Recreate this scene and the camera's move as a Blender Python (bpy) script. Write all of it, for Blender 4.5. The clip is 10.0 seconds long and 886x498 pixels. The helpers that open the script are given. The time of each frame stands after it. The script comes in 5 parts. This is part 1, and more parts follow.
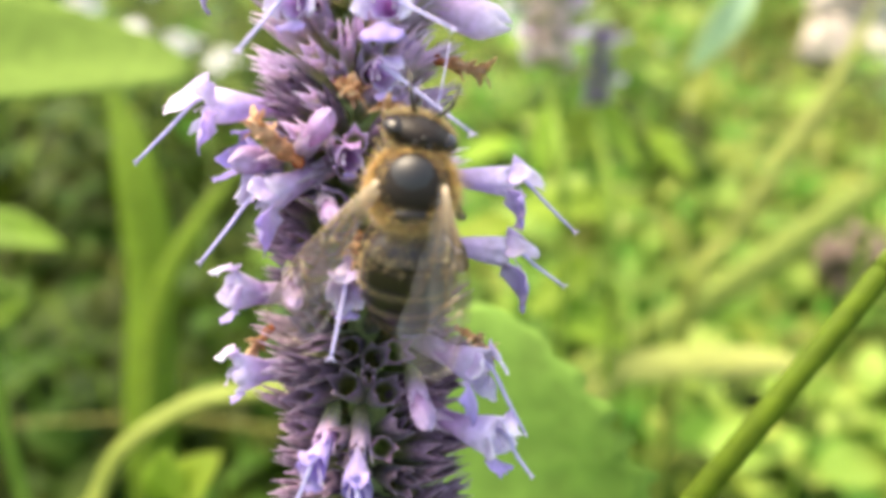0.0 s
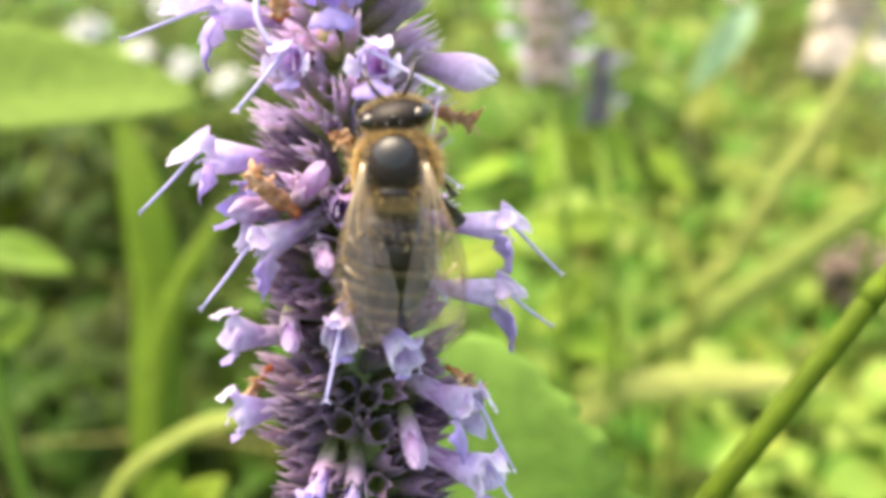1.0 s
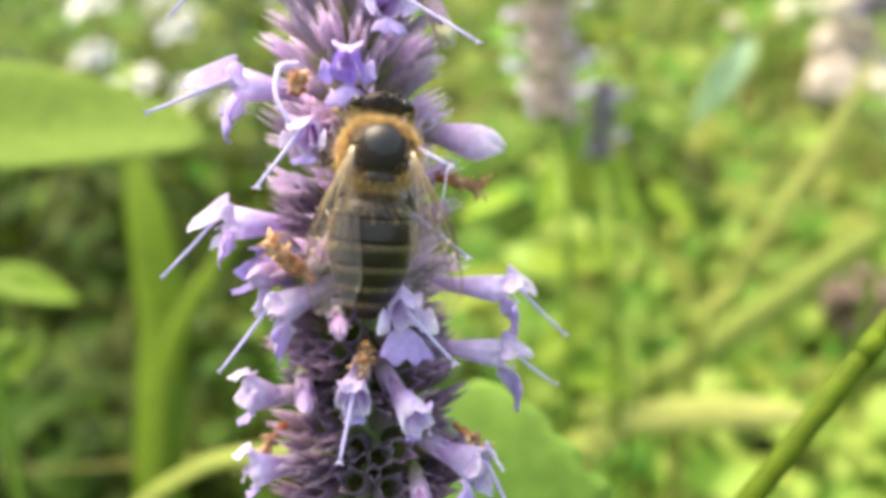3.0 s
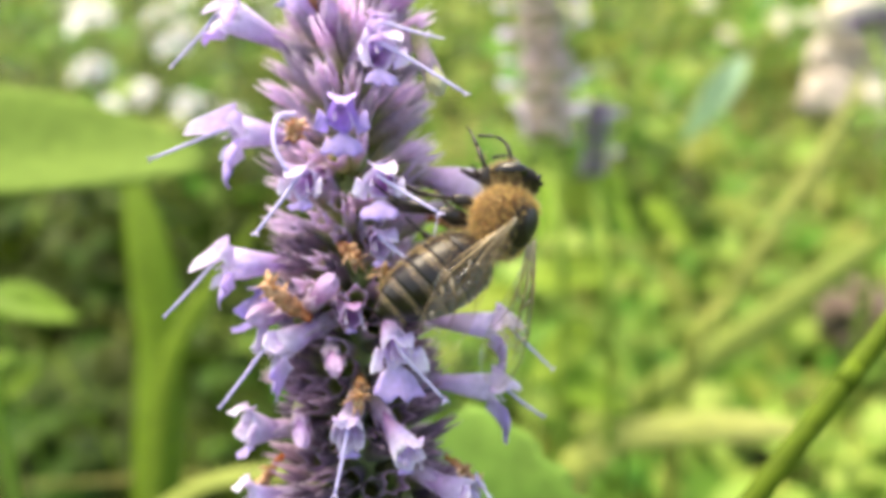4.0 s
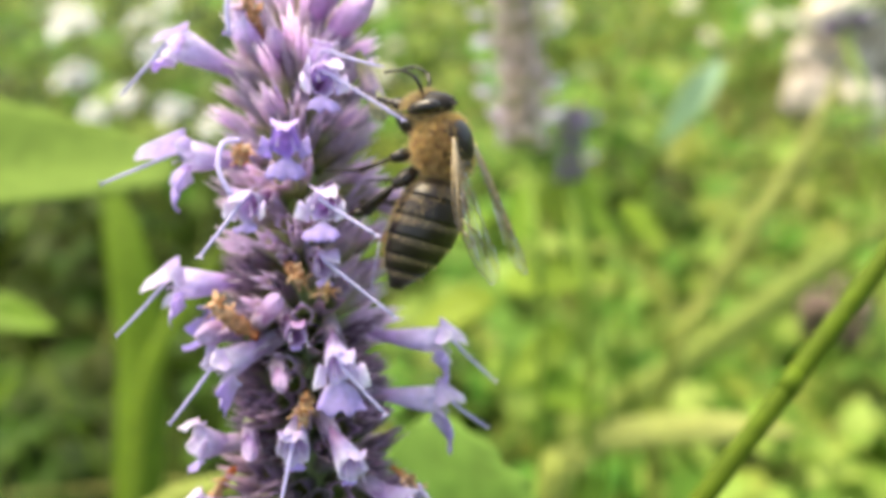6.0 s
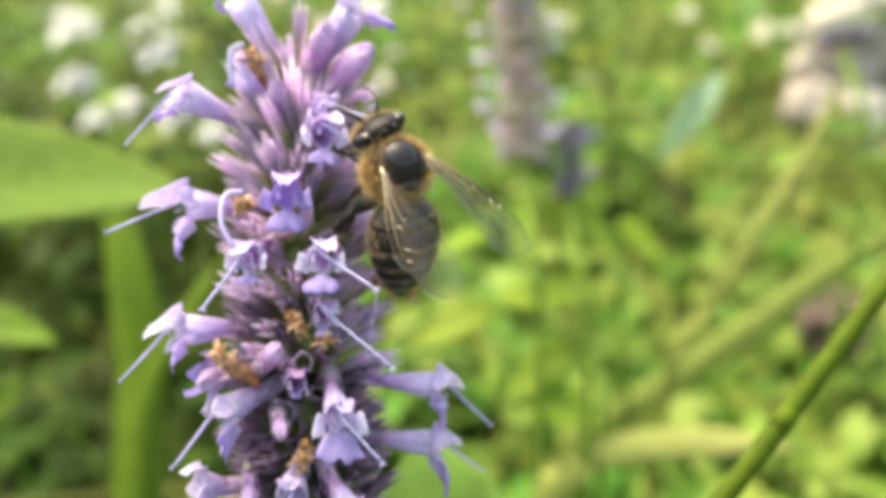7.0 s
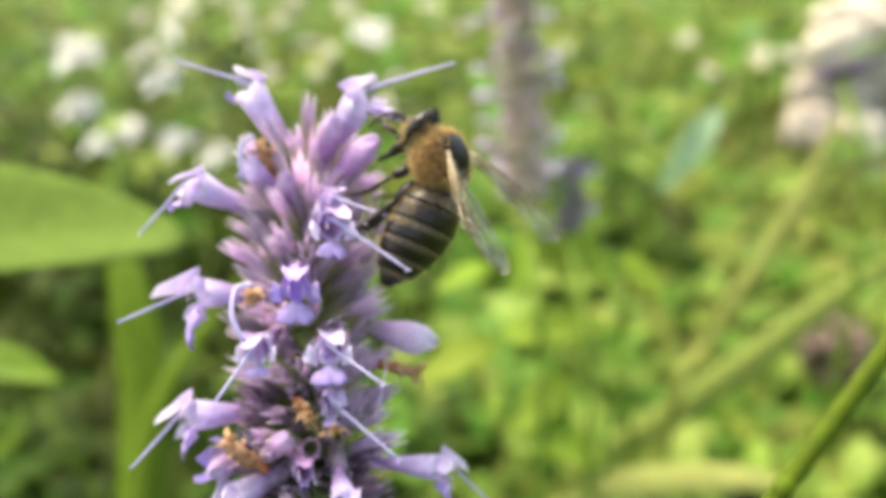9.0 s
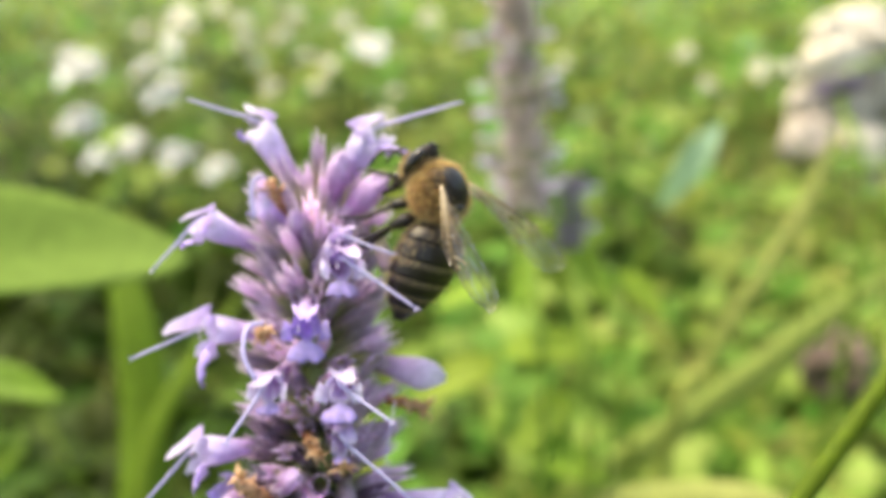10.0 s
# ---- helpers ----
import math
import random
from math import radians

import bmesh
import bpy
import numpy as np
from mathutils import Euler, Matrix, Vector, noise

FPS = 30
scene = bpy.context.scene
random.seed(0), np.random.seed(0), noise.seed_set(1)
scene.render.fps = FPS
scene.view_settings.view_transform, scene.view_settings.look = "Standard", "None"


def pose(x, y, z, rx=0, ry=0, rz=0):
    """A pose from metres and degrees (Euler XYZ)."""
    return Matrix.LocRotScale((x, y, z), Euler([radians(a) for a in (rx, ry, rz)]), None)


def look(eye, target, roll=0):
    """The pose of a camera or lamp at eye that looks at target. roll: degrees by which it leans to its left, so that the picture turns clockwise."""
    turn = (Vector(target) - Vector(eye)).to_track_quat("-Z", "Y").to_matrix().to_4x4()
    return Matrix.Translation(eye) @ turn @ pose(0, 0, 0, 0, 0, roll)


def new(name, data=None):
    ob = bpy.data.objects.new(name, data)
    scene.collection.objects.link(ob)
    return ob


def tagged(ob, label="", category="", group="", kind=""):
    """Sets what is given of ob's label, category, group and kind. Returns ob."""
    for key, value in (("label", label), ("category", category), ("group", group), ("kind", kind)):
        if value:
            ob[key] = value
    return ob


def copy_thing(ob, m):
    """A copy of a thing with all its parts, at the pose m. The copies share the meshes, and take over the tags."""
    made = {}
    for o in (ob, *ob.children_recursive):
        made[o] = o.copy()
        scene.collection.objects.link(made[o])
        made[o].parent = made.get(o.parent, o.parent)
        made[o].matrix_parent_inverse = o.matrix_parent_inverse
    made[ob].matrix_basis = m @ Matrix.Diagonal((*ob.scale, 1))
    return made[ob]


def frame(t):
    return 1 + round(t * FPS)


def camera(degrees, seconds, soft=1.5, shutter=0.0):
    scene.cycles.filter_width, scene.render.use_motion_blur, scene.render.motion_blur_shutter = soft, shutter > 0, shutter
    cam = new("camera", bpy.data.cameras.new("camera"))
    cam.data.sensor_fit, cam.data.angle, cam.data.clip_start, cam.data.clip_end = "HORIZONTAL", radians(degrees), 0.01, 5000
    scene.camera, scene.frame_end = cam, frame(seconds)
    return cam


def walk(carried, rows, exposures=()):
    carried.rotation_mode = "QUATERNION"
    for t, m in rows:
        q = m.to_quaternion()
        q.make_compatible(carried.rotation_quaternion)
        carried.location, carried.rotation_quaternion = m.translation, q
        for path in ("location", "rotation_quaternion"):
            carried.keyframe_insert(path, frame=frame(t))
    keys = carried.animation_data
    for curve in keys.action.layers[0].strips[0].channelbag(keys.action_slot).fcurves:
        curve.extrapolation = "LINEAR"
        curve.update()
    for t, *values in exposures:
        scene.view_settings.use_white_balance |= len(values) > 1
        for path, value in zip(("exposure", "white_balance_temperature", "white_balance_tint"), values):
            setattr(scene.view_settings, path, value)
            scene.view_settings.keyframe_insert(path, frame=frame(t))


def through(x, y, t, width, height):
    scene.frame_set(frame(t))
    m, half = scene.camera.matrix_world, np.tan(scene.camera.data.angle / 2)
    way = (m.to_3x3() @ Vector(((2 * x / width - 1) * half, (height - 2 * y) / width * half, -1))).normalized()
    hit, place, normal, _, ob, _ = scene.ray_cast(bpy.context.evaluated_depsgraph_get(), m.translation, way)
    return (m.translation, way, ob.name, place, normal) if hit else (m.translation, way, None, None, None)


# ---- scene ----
# Millimetres in the shot's own frame: x right, y ahead, z up from the first eye.
MM = 0.001
EYE, TILT = 0.55, -26.0
BASE = pose(0, 0, EYE, TILT, 0, 0)
cam = camera(55.0, 10.0, soft=4.2)
cam.data.dof.use_dof = True
cam.data.dof.focus_distance = 0.0475
cam.data.dof.aperture_fstop = 25.0
PATH = [
    (0.0, 0.000, 0.000, -0.000, 0.078, 0.048, 0.001),
    (0.5, -0.127, -0.714, 1.073, 0.304, 0.445, 0.124),
    (1.0, 0.892, -2.088, 1.644, 0.493, 1.053, 0.392),
    (1.5, 0.218, -2.669, 2.246, 0.634, 1.592, 0.351),
    (2.0, -0.879, -3.631, 3.367, 0.677, 1.952, 0.306),
    (2.5, 0.524, -3.932, 4.151, 0.578, 2.390, 0.475),
    (2.7, 0.915, -4.268, 3.997, 0.632, 2.475, 0.362),
    (3.8, -1.211, -4.669, 5.383, 0.457, 3.142, -0.029),
    (4.0, 0.954, -6.566, 5.679, 0.457, 3.354, 0.344),
    (4.5, 2.968, -7.421, 6.135, 0.124, 3.529, 0.383),
    (5.0, 4.588, -7.548, 5.131, -0.105, 3.494, 0.521),
    (5.2, 4.017, -7.308, 4.768, -0.251, 3.448, 0.365),
    (6.3, 3.900, -9.283, 7.375, -0.308, 3.514, 1.080),
    (6.5, 4.467, -9.516, 7.783, -0.362, 3.493, 0.639),
    (7.0, 4.065, -9.984, 9.350, -0.353, 3.819, 0.637),
    (7.5, 3.075, -9.383, 10.726, -0.281, 4.168, 0.639),
    (8.0, 2.283, -9.599, 10.339, -0.252, 4.558, 0.530),
    (8.5, 4.216, -11.169, 12.738, -0.182, 4.824, 0.633),
    (9.0, 3.909, -11.799, 13.741, -0.242, 5.236, 0.704),
    (9.5, 3.548, -11.633, 14.009, -0.265, 5.663, 0.775),
    (10.0, 3.318, -12.779, 15.437, -0.304, 6.016, 0.730),
]
walk(cam, [(t, BASE @ pose(MM * x, MM * y, MM * z, 90 + pitch, roll, yaw)) for t, x, y, z, yaw, pitch, roll in PATH],
     exposures=[(0.0, 2.12, 8100, 8), (2.5, 2.04, 8100, 8), (5.0, 1.88, 8050, 6), (7.5, 1.76, 8050, 5), (10.0, 1.70, 8050, 5)])

# ---- light ----
world = bpy.data.worlds.new("sky")
scene.world = world
world.use_nodes = True
SUN_UP, SUN_ROUND = 64.0, -50.0
wn = world.node_tree.nodes
sky = wn.new("ShaderNodeTexSky")
sky.sky_type, sky.sun_disc = "NISHITA", False
sky.sun_elevation, sky.sun_rotation = radians(SUN_UP), radians(SUN_ROUND)
sky.air_density, sky.dust_density = 1.0, 4.0
wn["Background"].inputs["Strength"].default_value = 0.15
world.node_tree.links.new(sky.outputs[0], wn["Background"].inputs[0])
sun = new("sun", bpy.data.lights.new("sun", "SUN"))
sun.data.energy, sun.data.angle, sun.data.color = 1.5, radians(40), (1.0, 0.96, 0.88)
sun.matrix_world = look((0, 0, 5), Vector((0, 0, 5)) - Vector((math.sin(radians(SUN_ROUND)) * math.cos(radians(SUN_UP)), math.cos(radians(SUN_ROUND)) * math.cos(radians(SUN_UP)), math.sin(radians(SUN_UP)))))


# ---- materials ----
def material(name, stops, rough=0.5, grain=2500.0, vary=0.25, bump=0.15, through=0.0, chance=0.2, sheen=0.0, metal=0.0, spec=0.4):
    """stops: (place along the piece, colour). through: the share of light that passes through."""
    m = bpy.data.materials.new(name)
    m.use_nodes = True
    n, l = m.node_tree.nodes, m.node_tree.links
    p = n["Principled BSDF"]
    grade = n.new("ShaderNodeAttribute")
    grade.attribute_name = "grade"
    ramp = n.new("ShaderNodeValToRGB")
    e = ramp.color_ramp.elements
    while len(e) < len(stops):
        e.new(0.5)
    for el, (at, c) in zip(e, sorted(stops) if len(stops) > 1 else stops * 2):
        el.position, el.color = at, (*c, 1)
    coord = n.new("ShaderNodeTexCoord")
    fine, wide = n.new("ShaderNodeTexNoise"), n.new("ShaderNodeTexNoise")
    fine.inputs["Scale"].default_value, wide.inputs["Scale"].default_value = grain, grain / 7
    fine.inputs["Detail"].default_value = 4
    info = n.new("ShaderNodeObjectInfo")
    geo = n.new("ShaderNodeNewGeometry")
    for t in (fine, wide):
        l.new(coord.outputs["Object"], t.inputs["Vector"])
    jitter = n.new("ShaderNodeMath")
    jitter.operation = "MULTIPLY_ADD"
    jitter.inputs[1].default_value, jitter.inputs[2].default_value = 0.5, -0.25
    l.new(wide.outputs["Fac"], jitter.inputs[0])
    place = n.new("ShaderNodeMath")
    place.operation = "ADD"
    l.new(grade.outputs["Fac"], place.inputs[0])
    l.new(jitter.outputs[0], place.inputs[1])
    l.new(place.outputs[0], ramp.inputs["Fac"])
    value = n.new("ShaderNodeMapRange")
    value.inputs["From Min"].default_value, value.inputs["From Max"].default_value = 0.3, 0.7
    value.inputs["To Min"].default_value, value.inputs["To Max"].default_value = 1 - vary, 1 + vary
    l.new(fine.outputs["Fac"], value.inputs["Value"])
    each = n.new("ShaderNodeMath")
    each.operation = "ADD"
    l.new(info.outputs["Random"], each.inputs[0])
    l.new(geo.outputs["Random Per Island"], each.inputs[1])
    part_of = n.new("ShaderNodeMath")
    part_of.operation = "FRACT"
    l.new(each.outputs[0], part_of.inputs[0])
    chances = n.new("ShaderNodeMapRange")
    chances.inputs["To Min"].default_value, chances.inputs["To Max"].default_value = 1 - chance, 1 + chance
    l.new(part_of.outputs[0], chances.inputs["Value"])
    both = n.new("ShaderNodeMath")
    both.operation = "MULTIPLY"
    l.new(value.outputs[0], both.inputs[0])
    l.new(chances.outputs[0], both.inputs[1])
    hue = n.new("ShaderNodeHueSaturation")
    shift = n.new("ShaderNodeMapRange")
    shift.inputs["To Min"].default_value, shift.inputs["To Max"].default_value = 0.5 - chance * 0.08, 0.5 + chance * 0.08
    l.new(part_of.outputs[0], shift.inputs["Value"])
    l.new(shift.outputs[0], hue.inputs["Hue"])
    l.new(both.outputs[0], hue.inputs["Value"])
    l.new(ramp.outputs["Color"], hue.inputs["Color"])
    l.new(hue.outputs["Color"], p.inputs["Base Color"])
    p.inputs["Roughness"].default_value, p.inputs["Metallic"].default_value = rough, metal
    p.inputs["Specular IOR Level"].default_value = spec
    p.inputs["Sheen Weight"].default_value = sheen
    if bump:
        b = n.new("ShaderNodeBump")
        b.inputs["Strength"].default_value, b.inputs["Distance"].default_value = bump, 0.3 / grain
        l.new(fine.outputs["Fac"], b.inputs["Height"])
        l.new(b.outputs[0], p.inputs["Normal"])
    if through:
        t, mix = n.new("ShaderNodeBsdfTranslucent"), n.new("ShaderNodeMixShader")
        mix.inputs[0].default_value = through
        l.new(hue.outputs["Color"], t.inputs["Color"])
        l.new(p.outputs[0], mix.inputs[1])
        l.new(t.outputs[0], mix.inputs[2])
        l.new(mix.outputs[0], n["Material Output"].inputs["Surface"])
    return m


def membrane(name, colour, cover, rough):
    m = bpy.data.materials.new(name)
    m.use_nodes = True
    n, l = m.node_tree.nodes, m.node_tree.links
    p = n["Principled BSDF"]
    noise_tex, coord = n.new("ShaderNodeTexNoise"), n.new("ShaderNodeTexCoord")
    stretch = n.new("ShaderNodeMapping")
    stretch.inputs["Scale"].default_value = (1900, 380, 1900)
    noise_tex.inputs["Scale"].default_value = 1
    noise_tex.inputs["Detail"].default_value = 1
    l.new(coord.outputs["Object"], stretch.inputs["Vector"])
    l.new(stretch.outputs[0], noise_tex.inputs["Vector"])
    p.inputs["Base Color"].default_value = (*colour, 1)
    p.inputs["Roughness"].default_value = rough
    bump = n.new("ShaderNodeBump")
    bump.inputs["Strength"].default_value, bump.inputs["Distance"].default_value = 1.0, 0.0007
    l.new(noise_tex.outputs["Fac"], bump.inputs["Height"])
    l.new(bump.outputs[0], p.inputs["Normal"])
    clear, mix = n.new("ShaderNodeBsdfTransparent"), n.new("ShaderNodeMixShader")
    clear.inputs[0].default_value = (0.975, 0.96, 0.935, 1)
    mix.inputs[0].default_value = cover
    l.new(clear.outputs[0], mix.inputs[1])
    l.new(p.outputs[0], mix.inputs[2])
    film, gloss, edge = n.new("ShaderNodeMixShader"), n.new("ShaderNodeBsdfGlossy"), n.new("ShaderNodeLayerWeight")
    edge.inputs["Blend"].default_value = 0.14
    gloss.inputs["Roughness"].default_value = rough * 1.6
    l.new(bump.outputs[0], gloss.inputs["Normal"])
    share = n.new("ShaderNodeMath")
    share.operation = "MULTIPLY_ADD"
    share.inputs[1].default_value, share.inputs[2].default_value = 0.4, 0.02
    l.new(edge.outputs["Fresnel"], share.inputs[0])
    l.new(share.outputs[0], film.inputs[0])
    l.new(mix.outputs[0], film.inputs[1])
    l.new(gloss.outputs[0], film.inputs[2])
    l.new(film.outputs[0], n["Material Output"].inputs["Surface"])
    return m


PETAL = material("lilac_petal", [(0.0, (0.50, 0.24, 0.50)), (0.3, (0.62, 0.44, 0.72)), (0.55, (0.73, 0.63, 0.87)), (0.8, (0.83, 0.78, 0.93)), (1.0, (0.89, 0.87, 0.95))], 0.55, 1800, 0.16, 0.3, 0.55, 0.10, 0.3, 0.0, 0.25)
LIP = material("violet_lip", [(0.0, (0.74, 0.67, 0.88)), (0.4, (0.60, 0.50, 0.83)), (1.0, (0.52, 0.41, 0.79))], 0.55, 1800, 0.16, 0.3, 0.5, 0.10, 0.3, 0.0, 0.25)
BUD = material("pink_bud", [(0.0, (0.36, 0.15, 0.36)), (0.5, (0.50, 0.27, 0.56)), (1.0, (0.72, 0.58, 0.84))], 0.5, 1800, 0.18, 0.3, 0.4, 0.15, 0.3)
PALE = material("pale_filament", [(0.0, (0.62, 0.57, 0.80)), (1.0, (0.54, 0.51, 0.80))], 0.5, 3000, 0.08, 0.1, 0.35, 0.1)
CALYX = material("dusty_calyx", [(0.0, (0.48, 0.57, 0.16)), (0.32, (0.64, 0.61, 0.40)), (0.54, (0.69, 0.56, 0.70)), (0.78, (0.77, 0.63, 0.83)), (1.0, (0.91, 0.85, 0.94))], 0.7, 2400, 0.18, 0.4, 0.66, 0.25, 0.4, 0.0, 0.2)
# older calyces, with the shade of the lower spike put into their colour
OLD_SHADED_CALYX = material("faded_shaded_calyx", [(0.0, (0.22, 0.27, 0.05)), (0.35, (0.22, 0.22, 0.065)), (0.6, (0.25, 0.15, 0.23)), (0.85, (0.38, 0.25, 0.38)), (1.0, (0.58, 0.44, 0.60))], 0.7, 2400, 0.3, 0.4, 0.45, 0.4, 0.4, 0.0, 0.2)
PALECALYX = material("bleached_calyx", [(0.0, (0.48, 0.50, 0.22)), (0.5, (0.62, 0.56, 0.42)), (1.0, (0.76, 0.66, 0.82))], 0.7, 1200, 0.2, 0.3, 0.5, 0.3, 0.3)
ANTHER = material("pale_anther", [(0.0, (0.50, 0.38, 0.66)), (1.0, (0.66, 0.58, 0.74))], 0.6, 4000, 0.1, 0.2, 0.2, 0.1)
WITHERED = material("withered_petal", [(0.0, (0.46, 0.12, 0.03)), (0.3, (0.55, 0.29, 0.14)), (1.0, (0.74, 0.52, 0.34))], 0.75, 2600, 0.35, 0.9, 0.4, 0.15)
SPIKE_STEM = material("spike_stem", [(0.0, (0.20, 0.26, 0.06)), (1.0, (0.34, 0.40, 0.14))], 0.6, 2000, 0.2, 0.3, 0.0, 0.1)
LEAF = material("mint_leaf", [(0.0, (0.10, 0.22, 0.030)), (1.0, (0.15, 0.29, 0.048))], 0.6, 500, 0.22, 0.4, 0.45, 0.3, 0.0, 0.0, 0.12)
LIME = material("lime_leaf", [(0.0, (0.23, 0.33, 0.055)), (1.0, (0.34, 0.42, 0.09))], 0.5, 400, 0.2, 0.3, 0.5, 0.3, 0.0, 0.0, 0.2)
YELLOW = material("yellow_green_leaf", [(0.0, (0.26, 0.40, 0.04)), (1.0, (0.34, 0.48, 0.07))], 0.5, 400, 0.15, 0.3, 0.5, 0.15, 0.0, 0.0, 0.16)
SWORD = material("sword_leaf", [(0.0, (0.11, 0.20, 0.014)), (1.0, (0.17, 0.28, 0.024))], 0.55, 400, 0.25, 0.3, 0.45, 0.15, 0.0, 0.0, 0.2)
# dark copy of the leaf green: shade is put into the colour
DEEP_SHADE = material("deep_shade_leaf", [(0.0, (0.021, 0.045, 0.004)), (1.0, (0.051, 0.091, 0.009))], 0.55, 400, 0.25, 0.3, 0.35, 0.4, 0.0, 0.0, 0.10)
GRASS = material("grass_blade", [(0.0, (0.13, 0.195, 0.035)), (1.0, (0.29, 0.345, 0.075))], 0.5, 300, 0.2, 0.2, 0.45, 0.35, 0.0, 0.0, 0.25)
STRAW = material("straw_blade", [(0.0, (0.24, 0.28, 0.05)), (1.0, (0.38, 0.38, 0.12))], 0.6, 300, 0.2, 0.2, 0.35, 0.2, 0.0, 0.0, 0.16)
HAY = material("dull_blade", [(0.0, (0.15, 0.19, 0.03)), (1.0, (0.22, 0.26, 0.06))], 0.6, 300, 0.2, 0.2, 0.35, 0.2, 0.0, 0.0, 0.16)
FARSTEM = material("pale_green_stem", [(0.0, (0.14, 0.24, 0.03)), (1.0, (0.20, 0.31, 0.05))], 0.65, 600, 0.2, 0.2, 0.0, 0.1, 0.0, 0.0, 0.12)
STALK = material("green_stalk", [(0.0, (0.050, 0.088, 0.004)), (1.0, (0.072, 0.115, 0.006))], 0.65, 600, 0.2, 0.2, 0.0, 0.05, 0.0, 0.0, 0.12)
WHITE = material("white_petal", [(0.0, (0.80, 0.80, 0.76)), (1.0, (0.87, 0.87, 0.86))], 0.5, 400, 0.05, 0.2, 0.25, 0.1)
CREAM = material("cream_petal", [(0.0, (0.70, 0.68, 0.50)), (1.0, (0.80, 0.78, 0.66))], 0.5, 400, 0.08, 0.2, 0.3, 0.1)
GLAUCOUS = material("glaucous_leaf", [(0.0, (0.19, 0.31, 0.15)), (1.0, (0.28, 0.40, 0.26))], 0.6, 300, 0.15, 0.2, 0.4, 0.2, 0.0, 0.0, 0.15)
SAGE = material("sage_bud", [(0.0, (0.30, 0.34, 0.14)), (1.0, (0.58, 0.58, 0.38))], 0.5, 1500, 0.1, 0.2, 0.3, 0.1)
BROADLEAF = material("pale_broad_leaf", [(0.0, (0.135, 0.245, 0.042)), (1.0, (0.165, 0.275, 0.058))], 0.75, 350, 0.16, 0.3, 0.35, 0.1, 0.0, 0.0, 0.06)
TOOTHED = material("toothed_leaf", [(0.0, (0.17, 0.31, 0.055)), (1.0, (0.21, 0.35, 0.075))], 0.7, 350, 0.16, 0.3, 0.45, 0.1, 0.0, 0.0, 0.1)
STONE = material("pale_stone", [(0.0, (0.43, 0.38, 0.31)), (1.0, (0.60, 0.54, 0.45))], 0.85, 30, 0.3, 0.6, 0.0, 0.2, 0.0, 0.0, 0.1)
BROWN = material("brown_clump_colour", [(0.0, (0.10, 0.07, 0.05)), (1.0, (0.18, 0.13, 0.10))], 0.8, 300, 0.3, 0.5, 0.0, 0.2)
DARKCALYX = material("dark_violet_calyx", [(0.0, (0.16, 0.16, 0.09)), (0.4, (0.21, 0.15, 0.28)), (1.0, (0.34, 0.26, 0.46))], 0.7, 1200, 0.2, 0.3, 0.3, 0.3, 0.2)
SOIL = material("garden_soil", [(0.0, (0.030, 0.030, 0.014)), (0.5, (0.045, 0.052, 0.020)), (1.0, (0.050, 0.075, 0.020))], 0.95, 60, 0.4, 0.8, 0.0, 0.1, 0.0, 0.0, 0.1)
CHITIN = material("black_chitin", [(0.0, (0.008, 0.006, 0.005)), (1.0, (0.016, 0.011, 0.008))], 0.5, 6000, 0.3, 0.3, 0.0, 0.1, 0.0, 0.0, 0.18)
SHIELD = material("dark_scutum", [(0.0, (0.010, 0.010, 0.011)), (1.0, (0.016, 0.015, 0.015))], 0.42, 9000, 0.15, 0.12, 0.0, 0.1, 0.0, 0.0, 0.45)
EYE_GLOSS = material("glossy_eye", [(0.0, (0.008, 0.006, 0.006)), (1.0, (0.014, 0.010, 0.008))], 0.11, 9000, 0.2, 0.06, 0.0, 0.0)
TERGITE = material("banded_tergite", [(0.0, (0.125, 0.095, 0.066)), (0.33, (0.10, 0.075, 0.052)), (0.50, (0.014, 0.010, 0.008)), (1.0, (0.008, 0.006, 0.005))], 0.32, 5000, 0.3, 0.12, 0.0, 0.1, 0.0, 0.0, 0.4)
AMBER = material("amber_tergite", [(0.0, (0.030, 0.019, 0.013)), (0.5, (0.016, 0.011, 0.008)), (1.0, (0.010, 0.007, 0.006))], 0.34, 5000, 0.3, 0.12, 0.0, 0.1, 0.0, 0.0, 0.4)
FUR = material("amber_fur", [(0.0, (0.27, 0.12, 0.028)), (0.4, (0.62, 0.38, 0.14)), (1.0, (0.90, 0.75, 0.49))], 0.65, 2000, 0.3, 0.0, 0.5, 0.5)
ASHFUR = material("ash_fur", [(0.0, (0.34, 0.22, 0.10)), (1.0, (0.66, 0.52, 0.30))], 0.7, 2000, 0.2, 0.0, 0.4, 0.45)
LEG = material("leg_chitin", [(0.0, (0.022, 0.014, 0.010)), (1.0, (0.016, 0.011, 0.008))], 0.32, 5000, 0.3, 0.2, 0.0, 0.15)
WING = membrane("wing_membrane", (0.27, 0.19, 0.12), 0.045, 0.05)
# tan veins, paler at the root, where glints are put into the colour
VEIN = material("wing_vein", [(0.0, (0.66, 0.53, 0.37)), (0.25, (0.36, 0.25, 0.14)), (0.5, (0.11, 0.07, 0.035)), (1.0, (0.07, 0.045, 0.025))], 0.25, 3000, 0.2, 0.0, 0.0, 0.1)


# ---- building helpers (millimetres in, metres out) ----
def grid():
    bm = bmesh.new()
    bm.verts.layers.float_color.new("grade")
    return bm


def vert(bm, p, g=0.0):
    v = bm.verts.new((p[0] * MM, p[1] * MM, p[2] * MM))
    v[bm.verts.layers.float_color["grade"]] = (g, g, g, 1)
    return v


def face(bm, vs):
    f = bm.faces.new(vs)
    f.smooth = True
    return f


